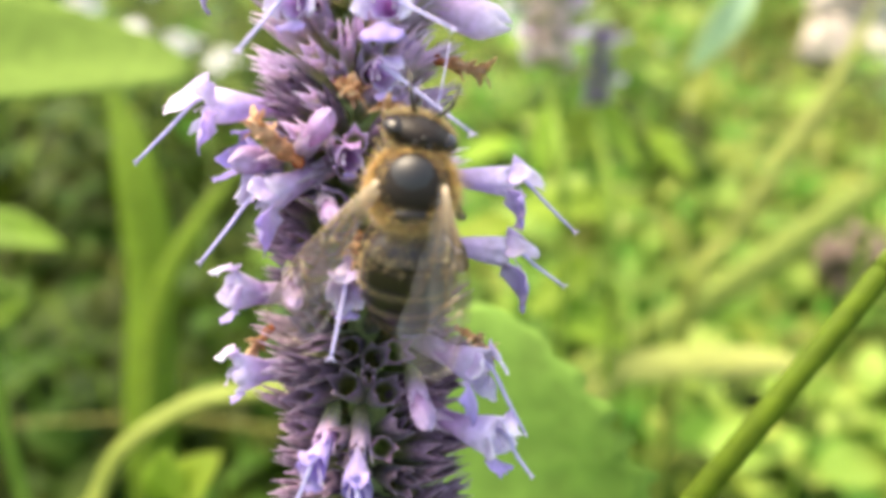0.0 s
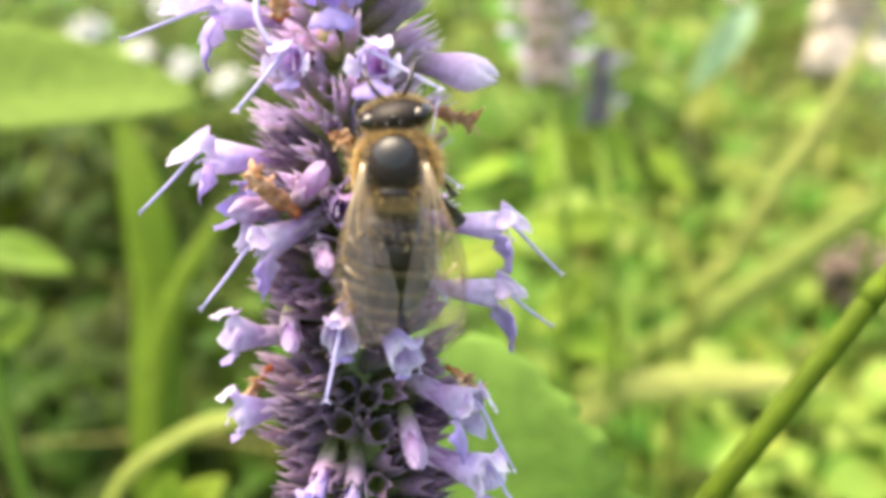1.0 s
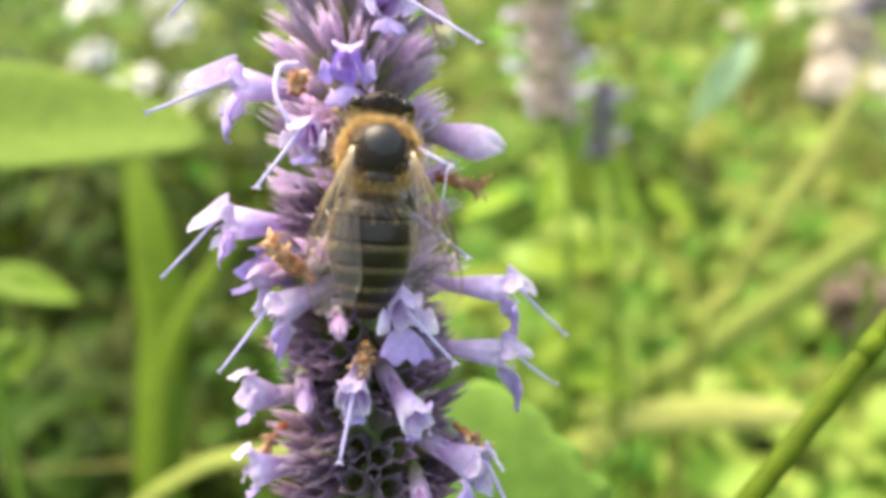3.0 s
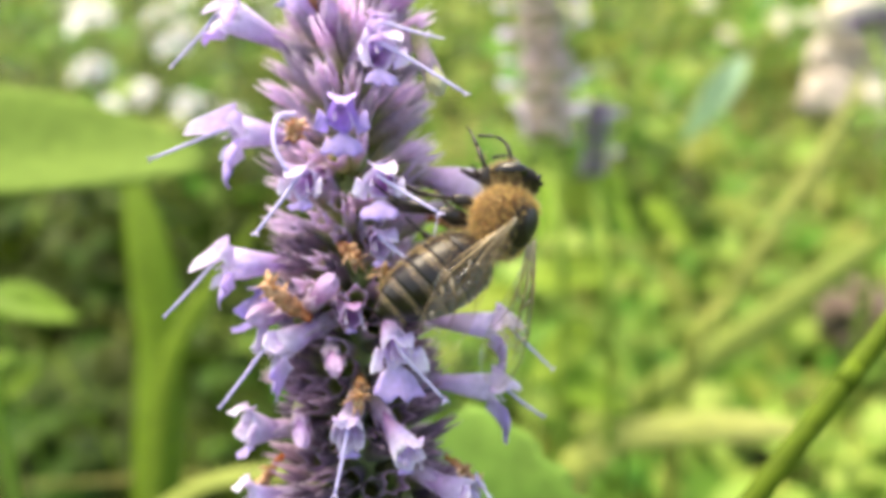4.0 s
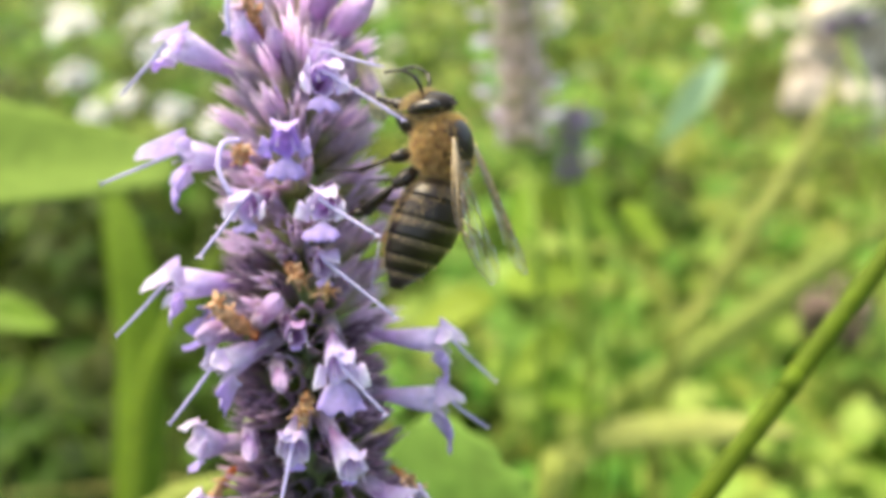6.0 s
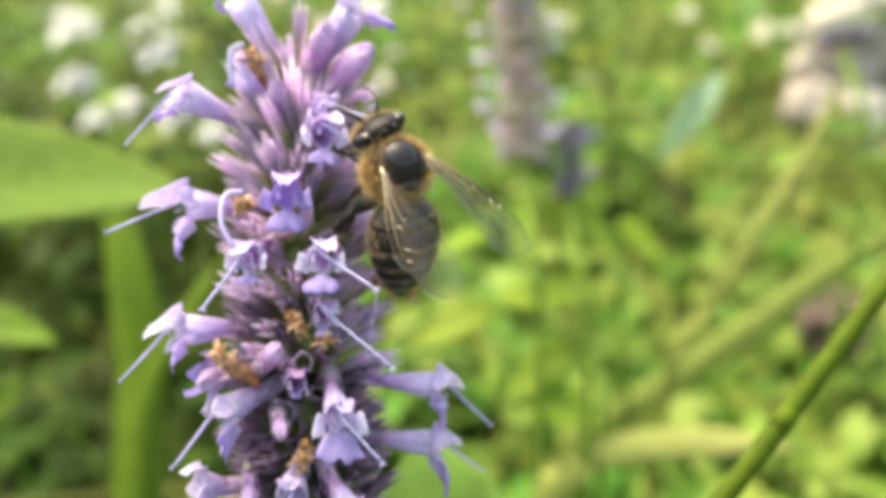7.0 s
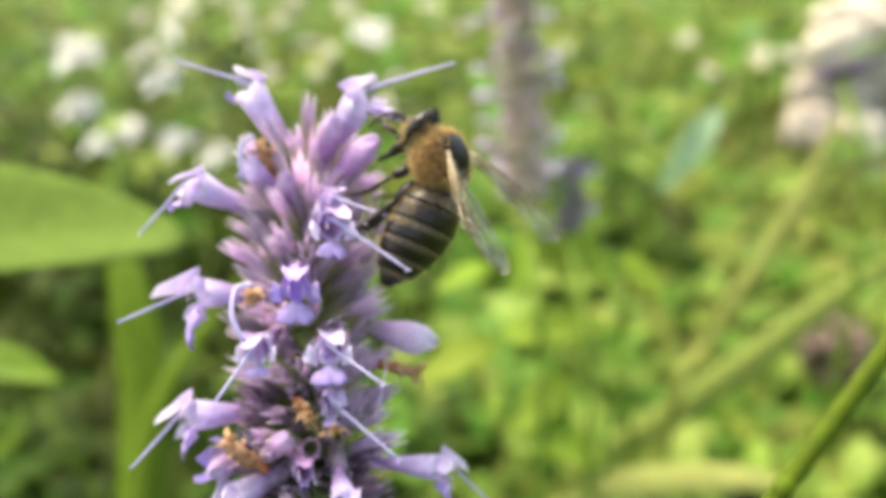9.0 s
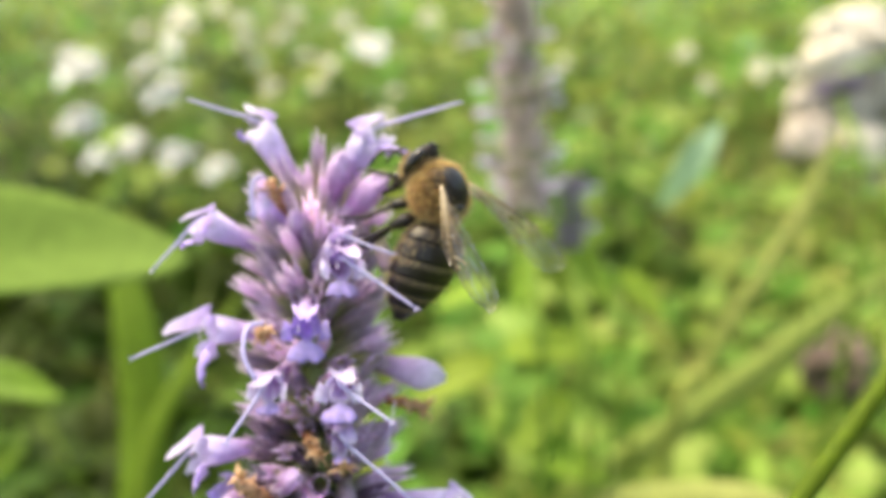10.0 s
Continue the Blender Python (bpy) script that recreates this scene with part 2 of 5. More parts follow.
def mesh(name, bm, mat):
    data = bpy.data.meshes.new(name)
    bm.to_mesh(data)
    bm.free()
    data.materials.append(mat)
    return data


def part(name, bm, mat, parent, label=""):
    ob = new(name, bm if isinstance(bm, bpy.types.Mesh) else mesh(name, bm, mat))
    ob.parent = parent
    return tagged(ob, label)


def thing(name, label, category, m=None, group="", kind=""):
    ob = new(name)
    ob.empty_display_size = 0.005
    ob.matrix_world = BASE if m is None else m
    return tagged(ob, label, category, group, kind)


def frame_along(d, up=(0, 0, 1)):
    d = Vector(d).normalized()
    up = Vector(up)
    if abs(d.dot(up.normalized())) > 0.97:
        up = Vector((0, -1, 0.1))
    side = d.cross(up).normalized()
    return d, side, side.cross(d).normalized()


def tube(bm, pts, radii, n=8, flat=1.0, g0=0.0, g1=1.0, up=(0, 0, 1)):
    """A closed round rod through pts; flat squeezes it along its own up."""
    pts = [Vector(p) for p in pts]
    rings = []
    for i, p in enumerate(pts):
        d = pts[min(i + 1, len(pts) - 1)] - pts[max(i - 1, 0)]
        _, s, u = frame_along(d, up)
        g = g0 + (g1 - g0) * i / (len(pts) - 1)
        rings.append([vert(bm, p + radii[i] * (math.cos(a) * s + flat * math.sin(a) * u), g) for a in (2 * math.pi * k / n for k in range(n))])
    for a, b in zip(rings, rings[1:]):
        for k in range(n):
            face(bm, (a[k], a[(k + 1) % n], b[(k + 1) % n], b[k]))
    face(bm, rings[0][::-1])
    face(bm, rings[-1])
    return rings


def bend(points, steps=6):
    """A smooth line through a few points."""
    p = [Vector(q) for q in points]
    p = [2 * p[0] - p[1], *p, 2 * p[-1] - p[-2]]
    out = []
    for i in range(1, len(p) - 2):
        for k in range(steps):
            t = k / steps
            a, b, c, d = p[i - 1 : i + 3]
            out.append(0.5 * ((2 * b) + (c - a) * t + (2 * a - 5 * b + 4 * c - d) * t * t + (3 * b - a - 3 * c + d) * t ** 3))
    return out + [p[-2]]


def sheet(bm, fn, nu, nv, thick, g0=0.0, g1=1.0):
    """A thin closed skin over fn(u, v), u from -1 to 1, v from 0 to 1."""
    us, vs = np.linspace(-1, 1, nu).tolist(), np.linspace(0, 1, nv).tolist()
    p = np.array([[fn(u, v) for v in vs] for u in us], float)
    nrm = np.cross(np.gradient(p, axis=0), np.gradient(p, axis=1))
    nrm /= np.maximum(np.linalg.norm(nrm, axis=2, keepdims=True), 1e-9)
    top = [[vert(bm, q, g0 + (g1 - g0) * v) for q, v in zip(row, vs)] for row in p + nrm * thick / 2]
    low = [[vert(bm, q, g0 + (g1 - g0) * v) for q, v in zip(row, vs)] for row in p - nrm * thick / 2]
    for i in range(nu - 1):
        for j in range(nv - 1):
            face(bm, (top[i][j], top[i + 1][j], top[i + 1][j + 1], top[i][j + 1]))
            face(bm, (low[i][j], low[i][j + 1], low[i + 1][j + 1], low[i + 1][j]))
    edge = [(i, 0) for i in range(nu)] + [(nu - 1, j) for j in range(1, nv)] + [(i, nv - 1) for i in range(nu - 2, -1, -1)] + [(0, j) for j in range(nv - 2, 0, -1)]
    for (a, b), (c, d) in zip(edge, edge[1:] + edge[:1]):
        face(bm, (top[a][b], low[a][b], low[c][d], top[c][d]))


def ball(bm, centre, radii, nu=16, nv=10, g0=0.0, g1=1.0, shape=None):
    """A rounded body; shape(direction) scales the radius."""
    c = Vector(centre)
    rows = []
    for j in range(1, nv):
        th = math.pi * j / nv
        row = []
        for i in range(nu):
            ph = 2 * math.pi * i / nu
            d = Vector((math.sin(th) * math.cos(ph), math.sin(th) * math.sin(ph), math.cos(th)))
            k = shape(d) if shape else 1.0
            row.append(vert(bm, c + Vector((d.x * radii[0], d.y * radii[1], d.z * radii[2])) * k, g0 + (g1 - g0) * (d.z + 1) / 2))
        rows.append(row)
    top, low = vert(bm, c + Vector((0, 0, radii[2])) * (shape(Vector((0, 0, 1))) if shape else 1), g1), vert(bm, c - Vector((0, 0, radii[2])) * (shape(Vector((0, 0, -1))) if shape else 1), g0)
    for i in range(nu):
        k = (i + 1) % nu
        face(bm, (top, rows[0][i], rows[0][k]))
        face(bm, (low, rows[-1][k], rows[-1][i]))
        for a, b in zip(rows, rows[1:]):
            face(bm, (a[i], b[i], b[k], a[k]))


def hairs(bm, spots, length, width, lean, rnd, curl=0.35):
    """Thin tapered hairs at (place, normal) spots, leaning along lean."""
    for p, n in spots:
        p, n = Vector(p), Vector(n)
        d = (n + Vector(lean) * rnd.uniform(0.3, 1.0) + Vector([rnd.gauss(0, curl) for _ in range(3)])).normalized()
        s = d.cross(Vector([rnd.gauss(0, 1) for _ in range(3)])).normalized() * width / 2
        L = length * rnd.uniform(0.6, 1.2)
        a, b, c = vert(bm, p + s, 0), vert(bm, p - s, 0), vert(bm, p + d * L, 1)
        mid1, mid2 = vert(bm, p + d * L * 0.55 + s * 0.7, 0.5), vert(bm, p + d * L * 0.55 - s * 0.7, 0.5)
        face(bm, (a, b, mid2, mid1))
        face(bm, (mid1, mid2, c))


def leaf_sheet(bm, length, width, droop=0.2, fold=0.15, wave=0.0, blunt=0.9, nu=7, nv=12, thick=0.25, teeth=0, start=0.02, full=0.8):
    """A leaf blade from the origin along +y, its face up."""
    def fn(u, v):
        half = width / 2 * (max(start, math.sin(math.pi * min(1, v ** blunt)) ** full) if v < 1 else 0.01)
        if teeth:
            half *= 1 + 0.07 * (1 if int(v * teeth * 2) % 2 else -1) * abs(u)
        a = droop * v
        return (u * half, length * (math.sin(a) / droop * 1.0 if droop else v) if droop else length * v,
                fold * abs(u) * half - length * (1 - math.cos(a)) / (droop or 1) + wave * math.sin(7 * v + 2 * u) * half * 0.2)
    sheet(bm, fn, nu, nv, thick)


def aim(at, to, face_to, roll=0.0):
    """A pose in millimetres at a place, +y towards to, +z towards face_to."""
    y = (Vector(to) - Vector(at)).normalized()
    z = Vector(face_to)
    z = (z - y * z.dot(y)).normalized()
    x = y.cross(z)
    m = Matrix((x, y, z)).transposed().to_4x4() @ pose(0, 0, 0, 0, roll, 0)
    return Matrix.Translation(Vector(at) * MM) @ m


# ---- the ground and the far garden ----
def ground_height(x, y):
    return 0.02 * noise.noise(Vector((x * 1.7, y * 1.7, 0))) + 0.006 * noise.noise(Vector((x * 9, y * 9, 3)))


def make_ground():
    bm = bmesh.new()
    bm.verts.layers.float_color.new("grade")
    lay = bm.verts.layers.float_color["grade"]
    marks = [-60, -25, -10, -5, -3.4] + [-2.6 + 0.1 * k for k in range(53)] + [3.4, 5, 10, 25, 60]
    deep = [-60, -20, -6, -2] + [-1 + 0.1 * k for k in range(61)] + [6, 8, 12, 25, 60, 400]
    table = []
    for y in deep:
        row = []
        for x in marks:
            v = bm.verts.new((x, y, ground_height(x, y)))
            g = 0.5 + 0.5 * noise.noise(Vector((x * 3, y * 3, 7)))
            v[lay] = (g, g, g, 1)
            row.append(v)
        table.append(row)
    for a, b in zip(table, table[1:]):
        for i in range(len(marks) - 1):
            face(bm, (a[i], a[i + 1], b[i + 1], b[i]))
    ob = new("ground", mesh("ground", bm, SOIL))
    tagged(ob, "dark brown garden soil between the plants", "ground", kind="structure")


make_ground()


def blade_into(bm, root, height, lean_x, lean_y, width, g0=0.0):
    """One bent grass blade, in metres, standing on the ground."""
    lay = bm.verts.layers.float_color["grade"]
    side = Vector((lean_y, -lean_x, 0))
    side = (side.normalized() if side.length > 1e-4 else Vector((1, 0, 0))) * width / 2
    last = None
    for k in range(5):
        t = k / 4
        p = Vector(root) + Vector((lean_x * t * t, lean_y * t * t, height * (t - 0.25 * t * t)))
        w = side * (1 - t) ** 0.6
        pair = []
        for q in ((p + w, p - w) if k < 4 else (p,)):
            v = bm.verts.new(q)
            v[lay] = (g0 + t * (1 - g0),) * 3 + (1,)
            pair.append(v)
        if last:
            face(bm, (*last, *pair[::-1]) if len(pair) == 2 else (*last, pair[0]))
        last = pair


def bare(x, y):
    """The stony edge of the bed, where little grows."""
    return ((x - 0.93) / 0.42) ** 2 + ((y - 1.62) / 0.45) ** 2 < 1


def unseen_spot(rnd):
    """A place of the bed outside the camera's view wedge, for unseen filler planting."""
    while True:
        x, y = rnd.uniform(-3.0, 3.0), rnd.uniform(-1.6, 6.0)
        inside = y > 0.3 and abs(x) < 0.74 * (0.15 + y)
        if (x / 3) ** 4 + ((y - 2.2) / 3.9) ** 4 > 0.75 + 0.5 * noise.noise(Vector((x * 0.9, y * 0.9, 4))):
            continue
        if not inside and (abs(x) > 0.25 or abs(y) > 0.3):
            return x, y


def make_grass(name, label, mat, count, xs, ys, height, width, seed, outer=0):
    rnd = random.Random(seed)
    bm = grid()
    for i in range(count + outer):
        y = rnd.uniform(*ys)
        x = rnd.uniform(*xs) * (0.25 + 0.75 * y)
        if i >= count:
            x, y = unseen_spot(rnd)
        elif x < -0.1 * y and y < 1.3 and rnd.random() < 0.9:
            continue
        if bare(x, y):
            continue
        h = rnd.uniform(*height)
        a = rnd.uniform(0, 2 * math.pi)
        k = h * rnd.uniform(0.15, 0.8)
        blade_into(bm, (x, y, ground_height(x, y) - 0.01), h, math.cos(a) * k, math.sin(a) * k, rnd.uniform(*width))
    tagged(new(name, mesh(name, bm, mat)), label, "grass", kind="stuff")


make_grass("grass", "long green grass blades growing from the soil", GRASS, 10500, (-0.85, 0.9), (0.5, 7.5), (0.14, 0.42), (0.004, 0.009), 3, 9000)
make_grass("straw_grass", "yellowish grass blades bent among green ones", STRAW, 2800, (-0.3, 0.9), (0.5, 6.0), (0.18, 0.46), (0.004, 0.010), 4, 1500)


def ground_cover(name, label, mat, count, size, seed, want, outer=0):
    """Loose low foliage: countless small leaves within the camera's view, larger filler leaves outside."""
    rnd = random.Random(seed)
    bm = grid()
    lay = bm.verts.layers.float_color["grade"]
    made = 0
    while made < count + outer:
        y = 0.36 * (8.0 / 0.36) ** rnd.random()
        x = rnd.uniform(-0.72, 0.72) * (0.15 + y)
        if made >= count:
            x, y = unseen_spot(rnd)
            # a patch on the left gets the dark leaves as painted shade
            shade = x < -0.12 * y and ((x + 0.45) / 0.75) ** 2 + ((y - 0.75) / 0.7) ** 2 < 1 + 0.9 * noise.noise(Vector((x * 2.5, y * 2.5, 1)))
            if shade != (mat is DEEP_SHADE) and rnd.random() < 0.8:
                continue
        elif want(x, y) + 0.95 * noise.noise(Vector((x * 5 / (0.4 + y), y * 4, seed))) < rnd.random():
            continue
        made += 1
        if bare(x, y):
            continue
        tall = (0.15 if x < -0.12 * y and y < 1.2 else 0.20) + 0.12 * noise.noise(Vector((x * 3, y * 3, 5))) + 0.03 * max(0.0, y)
        at = Vector((x, y, ground_height(x, y) + tall * (0.1 + 0.9 * rnd.random() ** 0.6)))
        # filler leaves outside the view are made larger
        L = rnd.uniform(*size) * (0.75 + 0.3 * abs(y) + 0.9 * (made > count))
        d = Vector((rnd.gauss(0, 1), rnd.gauss(0, 1), rnd.gauss(0.2, 0.5))).normalized()
        s = d.cross(Vector((rnd.gauss(0, 0.35), rnd.gauss(-0.25, 0.35), 1))).normalized()
        n = s.cross(d)
        last = None
        for k in range(5):
            t = k / 4
            w = L * 0.24 * math.sin(math.pi * min(1, 0.04 + 0.96 * t ** 0.8)) if 0 < k < 4 else L * 0.015
            p = at + d * L * t - Vector((0, 0, 1)) * L * 0.3 * t * t
            row = []
            for q in (p + s * w + n * w * 0.25, p, p - s * w + n * w * 0.25):
                v = bm.verts.new(q)
                v[lay] = (t, t, t, 1)
                row.append(v)
            if last:
                face(bm, (last[0], last[1], row[1], row[0]))
                face(bm, (last[1], last[2], row[2], row[1]))
            last = row
    tagged(new(name, mesh(name, bm, mat)), label, "foliage", kind="stuff")


# towards the left dark leaves replace light ones; their colour carries the shade
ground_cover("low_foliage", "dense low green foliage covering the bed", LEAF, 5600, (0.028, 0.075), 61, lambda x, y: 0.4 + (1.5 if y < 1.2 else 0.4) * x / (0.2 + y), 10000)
ground_cover("lime_foliage", "yellow-green foliage covering the bed, denser to the right", LIME, 4200, (0.028, 0.085), 62, lambda x, y: 0.2 + (1.6 if y < 1.2 else 0.5) * x / (0.2 + y) + 0.06 * y, 8000)
ground_cover("deep_foliage", "dark green foliage, shade put into its leaf colour", DEEP_SHADE, 5600, (0.026, 0.07), 63, lambda x, y: 0.5 - (0.9 if y < 1.2 else 0.2) * x / (0.2 + y) - 0.12 * y, 5000)


# pale leaves far back: the haze of distance is in their colour
ground_cover("silver_foliage", "pale grey-green foliage further back, haze put into its colour", GLAUCOUS, 1600, (0.016, 0.05), 64, lambda x, y: min(0.7, 0.3 * (y - 1.7)) - (y < 1.5), 900)
LEAF_MESHES = {}


def leaf_mesh(kind, mat, **k):
    if kind not in LEAF_MESHES:
        bm = grid()
        leaf_sheet(bm, **k)
        LEAF_MESHES[kind] = mesh(kind, bm, mat)
    return LEAF_MESHES[kind]


def leafy_plant(name, label, height, leaf, count, seed, spread=1.0, group="leafy plants of the bed"):
    """An upright stem with leaves in pairs; height in millimetres."""
    rnd = random.Random(seed)
    ob = thing(name, label, "plant", Matrix.Identity(4), group)
    bm = grid()
    sway = [(rnd.uniform(-1, 1) * height * 0.05 * k, rnd.uniform(-1, 1) * height * 0.05 * k, height * k / 4 - 15) for k in range(5)]
    line = bend(sway, 3)
    tube(bm, line, [2.2 - 1.4 * i / len(line) for i in range(len(line))], 6)
    part("stem", bm, STALK, ob)
    for i in range(count):
        t = 0.2 + 0.8 * (i // 2 * 2 + 1) / count
        at = line[min(len(line) - 1, int(t * (len(line) - 1)))]
        a = (i // 2) * 1.7 + (i % 2) * math.pi + rnd.uniform(-0.3, 0.3)
        d = Vector((math.cos(a), math.sin(a), rnd.uniform(-0.1, 0.7)))
        lf = part("leaf", leaf, None, ob)
        s = rnd.uniform(0.6, 1.15) * spread
        lf.matrix_local = aim(at, at + d, (0, 0, 1), rnd.uniform(-25, 25)) @ Matrix.Scale(s, 4)
    return ob


def plant_bed():
    broad = leaf_mesh("broad_leaf", LEAF, length=55, width=30, droop=0.7, fold=0.2, teeth=9, nu=7, nv=15)
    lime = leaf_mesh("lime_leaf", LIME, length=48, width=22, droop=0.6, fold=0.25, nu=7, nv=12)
    deep = leaf_mesh("deep_shade_leaf", DEEP_SHADE, length=62, width=30, droop=0.8, fold=0.2, nu=7, nv=12)
    kinds = [leafy_plant("leafy_plant", "leafy green herb with toothed leaves on soil", 330, broad, 16, 1),
             leafy_plant("leafy_plant", "leafy green herb with toothed leaves on soil", 260, broad, 14, 2),
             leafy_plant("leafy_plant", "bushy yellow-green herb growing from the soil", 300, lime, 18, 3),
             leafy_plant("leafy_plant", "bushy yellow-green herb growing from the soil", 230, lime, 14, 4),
             leafy_plant("leafy_plant", "dark green leafy herb, shade put into its colour", 300, deep, 16, 5),
             leafy_plant("leafy_plant", "dark green leafy herb, shade put into its colour", 240, deep, 14, 6)]
    rnd = random.Random(12)
    spots = []
    for _ in range(2000):
        y = rnd.uniform(0.42, 4.0)
        x = rnd.uniform(-0.75, 0.75) * (0.12 + y)
        if all((x - a) ** 2 + (y - b) ** 2 > (0.05 + 0.035 * y) ** 2 for a, b in spots):
            spots.append((x, y))
        if len(spots) >= 170:
            break
    # unseen filler plants beside and behind the viewed wedge
    spots += [unseen_spot(rnd) for _ in range(90)]
    for i, (x, y) in enumerate(spots):
        # plants on the left take the leaves with shade in their colour
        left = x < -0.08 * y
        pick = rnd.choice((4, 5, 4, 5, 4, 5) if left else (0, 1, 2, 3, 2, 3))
        m = Matrix.Translation((x, y, ground_height(x, y))) @ pose(0, 0, 0, rnd.uniform(-9, 9), rnd.uniform(-9, 9), rnd.uniform(0, 360)) 
        if i < len(kinds):
            kinds[i].matrix_basis = m
        else:
            copy_thing(kinds[pick], m)


plant_bed()


def to_ground(x, y, z):
    """The place on the ground under a place of the shot, in the shot's millimetres, leaning a little."""
    w = BASE @ Vector((x * MM, y * MM, z * MM))
    return (BASE.inverted() @ Vector((w.x, w.y, ground_height(w.x, w.y) - 0.005))) / MM


def blade_thing(name, label, mat, pts, width, thick=0.5, facing=(0, -1, 0.3), taper=0.75):
    """A long leaf blade along pts, rooted in the ground."""
    ob = thing(name, label, "leaf")
    line = bend(pts, 6)
    n = len(line) - 1
    bm = grid()

    def fn(u, v):
        i = min(n, int(round(v * n)))
        d = line[min(i + 1, n)] - line[max(i - 1, 0)]
        s = d.cross(Vector(facing)).normalized()
        half = width / 2 * (1 - max(0, (v - taper) / (1 - taper)) ** 1.6 * 0.97)
        f = d.cross(s).normalized()
        return line[i] + s * u * half + f * abs(u) * half * 0.25
    sheet(bm, fn, 5, n + 1, thick)
    part("blade", bm, mat, ob)
    bm = grid()
    tube(bm, [p + Vector(facing).normalized() * width * 0.02 for p in line], [width * 0.05 * (1.05 - i / n) for i in range(n + 1)], 6)
    part("midrib", bm, mat, ob)
    return ob


def near_foliage():
    # the broad leaf that reaches in beside the spike, on its own stalk
    ob = thing("broad_leaf", "broad pale green leaf on a thin stalk, slightly curled", "leaf")
    bm = grid()
    leaf_sheet(bm, 80, 27, 0.22, 0.12, 0.4, 0.8, 11, 30, 0.35, full=0.55)
    blade = part("blade", bm, BROADLEAF, ob)
    blade.matrix_local = aim((-122, 150, 35), (-44.5, 138, 35.2), (-0.3, -0.75, 0.55))
    bm = grid()
    g = to_ground(-150, 190, 0)
    line = bend([g, (-150, 185, -120), (-138, 160, 11), (-122, 150, 35), (-112, 149, 34)])
    tube(bm, line, [2.0 - 1.2 * i / len(line) for i in range(len(line))], 8)
    part("stalk", bm, STALK, ob)
    # the toothed leaf low behind the spike, on the spike's own plant
    ob = thing("toothed_leaf", "large toothed green leaf below the flower spike", "leaf")
    bm = grid()
    leaf_sheet(bm, 46, 30, 0.3, 0.1, 0.4, 0.72, 13, 41, 0.35, teeth=14, full=0.6)
    blade = part("blade", bm, TOOTHED, ob)
    blade.matrix_local = aim((11, 78, -50), (1.5, 73, -5), (-0.25, -0.8, 0.5))
    bm = grid()
    g = to_ground(22, 95, -60)
    line = bend([g, (24, 92, -120), (17, 82, -66), (11, 78, -50)])
    tube(bm, line, [1.6 - 0.8 * i / len(line) for i in range(len(line))], 8)
    part("stalk", bm, STALK, ob)
    # the round diagonal stalk
    ob = thing("plant_stalk", "smooth round green stalk leaning across the bed", "stalk")
    bm = grid()
    g = to_ground(-14, 92, -120)
    line = bend([g, (-8, 84, -90), (4, 71, -42), (19.3, 65, -19), (34.1, 65, -1), (49.4, 65, 18), (72, 66, 46)])
    tube(bm, line, [1.12 - 0.3 * i / len(line) for i in range(len(line))], 14)
    part("stalk", bm, STALK, ob)
    bm = grid()
    tube(bm, [(33.3, 65, -2.0), (34.1, 65, -1.0), (34.9, 65, 0.0)], [0.93, 1.0, 0.92], 14)
    part("node", bm, STALK, ob, "slightly swollen joint")
    # tall sword leaves and pale arching blades
    for x, y, z, top, w, mat, label in ((-90, 258, 0, (-106, 268, 58), 15, SWORD, "tall upright green sword leaf"), (-86, 250, -24, (-58, 262, 34), 7, SWORD, "slanting green sword leaf")):
        g = to_ground(x + 10, y + 30, z)
        blade_thing("sword_leaf", label, mat, [g, (x + 4, y + 12, z - 110), (x, y, z), top], w, taper=0.7)
    g = to_ground(-62, 135, -70)
    blade_thing("arching_blade", "pale yellowish grass blade arching over", HAY, [g, (-60, 128, -82), (-50, 121, -36), (-39, 120, -23), (-26, 120, -19.5), (-12, 122, -20.5)], 3.6, facing=(0, -0.6, 0.8))
    g = to_ground(40, 255, -60)
    blade_thing("arching_blade", "yellowish grass blade lying nearly level", STRAW, [g, (35, 255, -80), (45, 250, -40), (62, 248, -33), (90, 248, -32), (112, 250, -35)], 10, facing=(0, -0.8, 0.6))
    ob = thing("pale_leaf", "narrow pale grey-green leaf on a thin stalk", "leaf")
    bm = grid()
    leaf_sheet(bm, 56, 11, 0.7, 0.25, 0.8, 0.9, 9, 20, 0.4)
    part("blade", bm, GLAUCOUS, ob).matrix_local = aim((83.2, 291.0, 60.0), (112.3, 296.0, 97.6), (0.2, -0.9, 0.4))
    bm = grid()
    tube(bm, bend([to_ground(84, 330, 20), (74, 318, -60), (70, 300, 10), (83.2, 291.0, 60.0)]), [1.1] * 18 + [0.7], 7)
    part("stalk", bm, STALK, ob)
    g = to_ground(96, 345, -60)
    blade_thing("arching_blade", "yellow-green grass blade slanting up", STRAW, [g, (92, 340, -50), (111.8, 331.0, 5.0), (125.1, 330.0, 27.4), (144.8, 330.0, 54.7), (160.2, 330.0, 80.2), (171.4, 331.0, 104.0)], 5.4)
    g = to_ground(60, 440, -90)
    blade_thing("arching_blade", "broad dull green blade slanting over the bed", HAY, [g, (66, 430, -90), (82.4, 420.0, -54.2), (116.0, 416.0, -32.1), (156.3, 415.0, -6.2), (198.9, 418.0, 22.8), (257.0, 425.0, 55.9)], 15)


near_foliage()


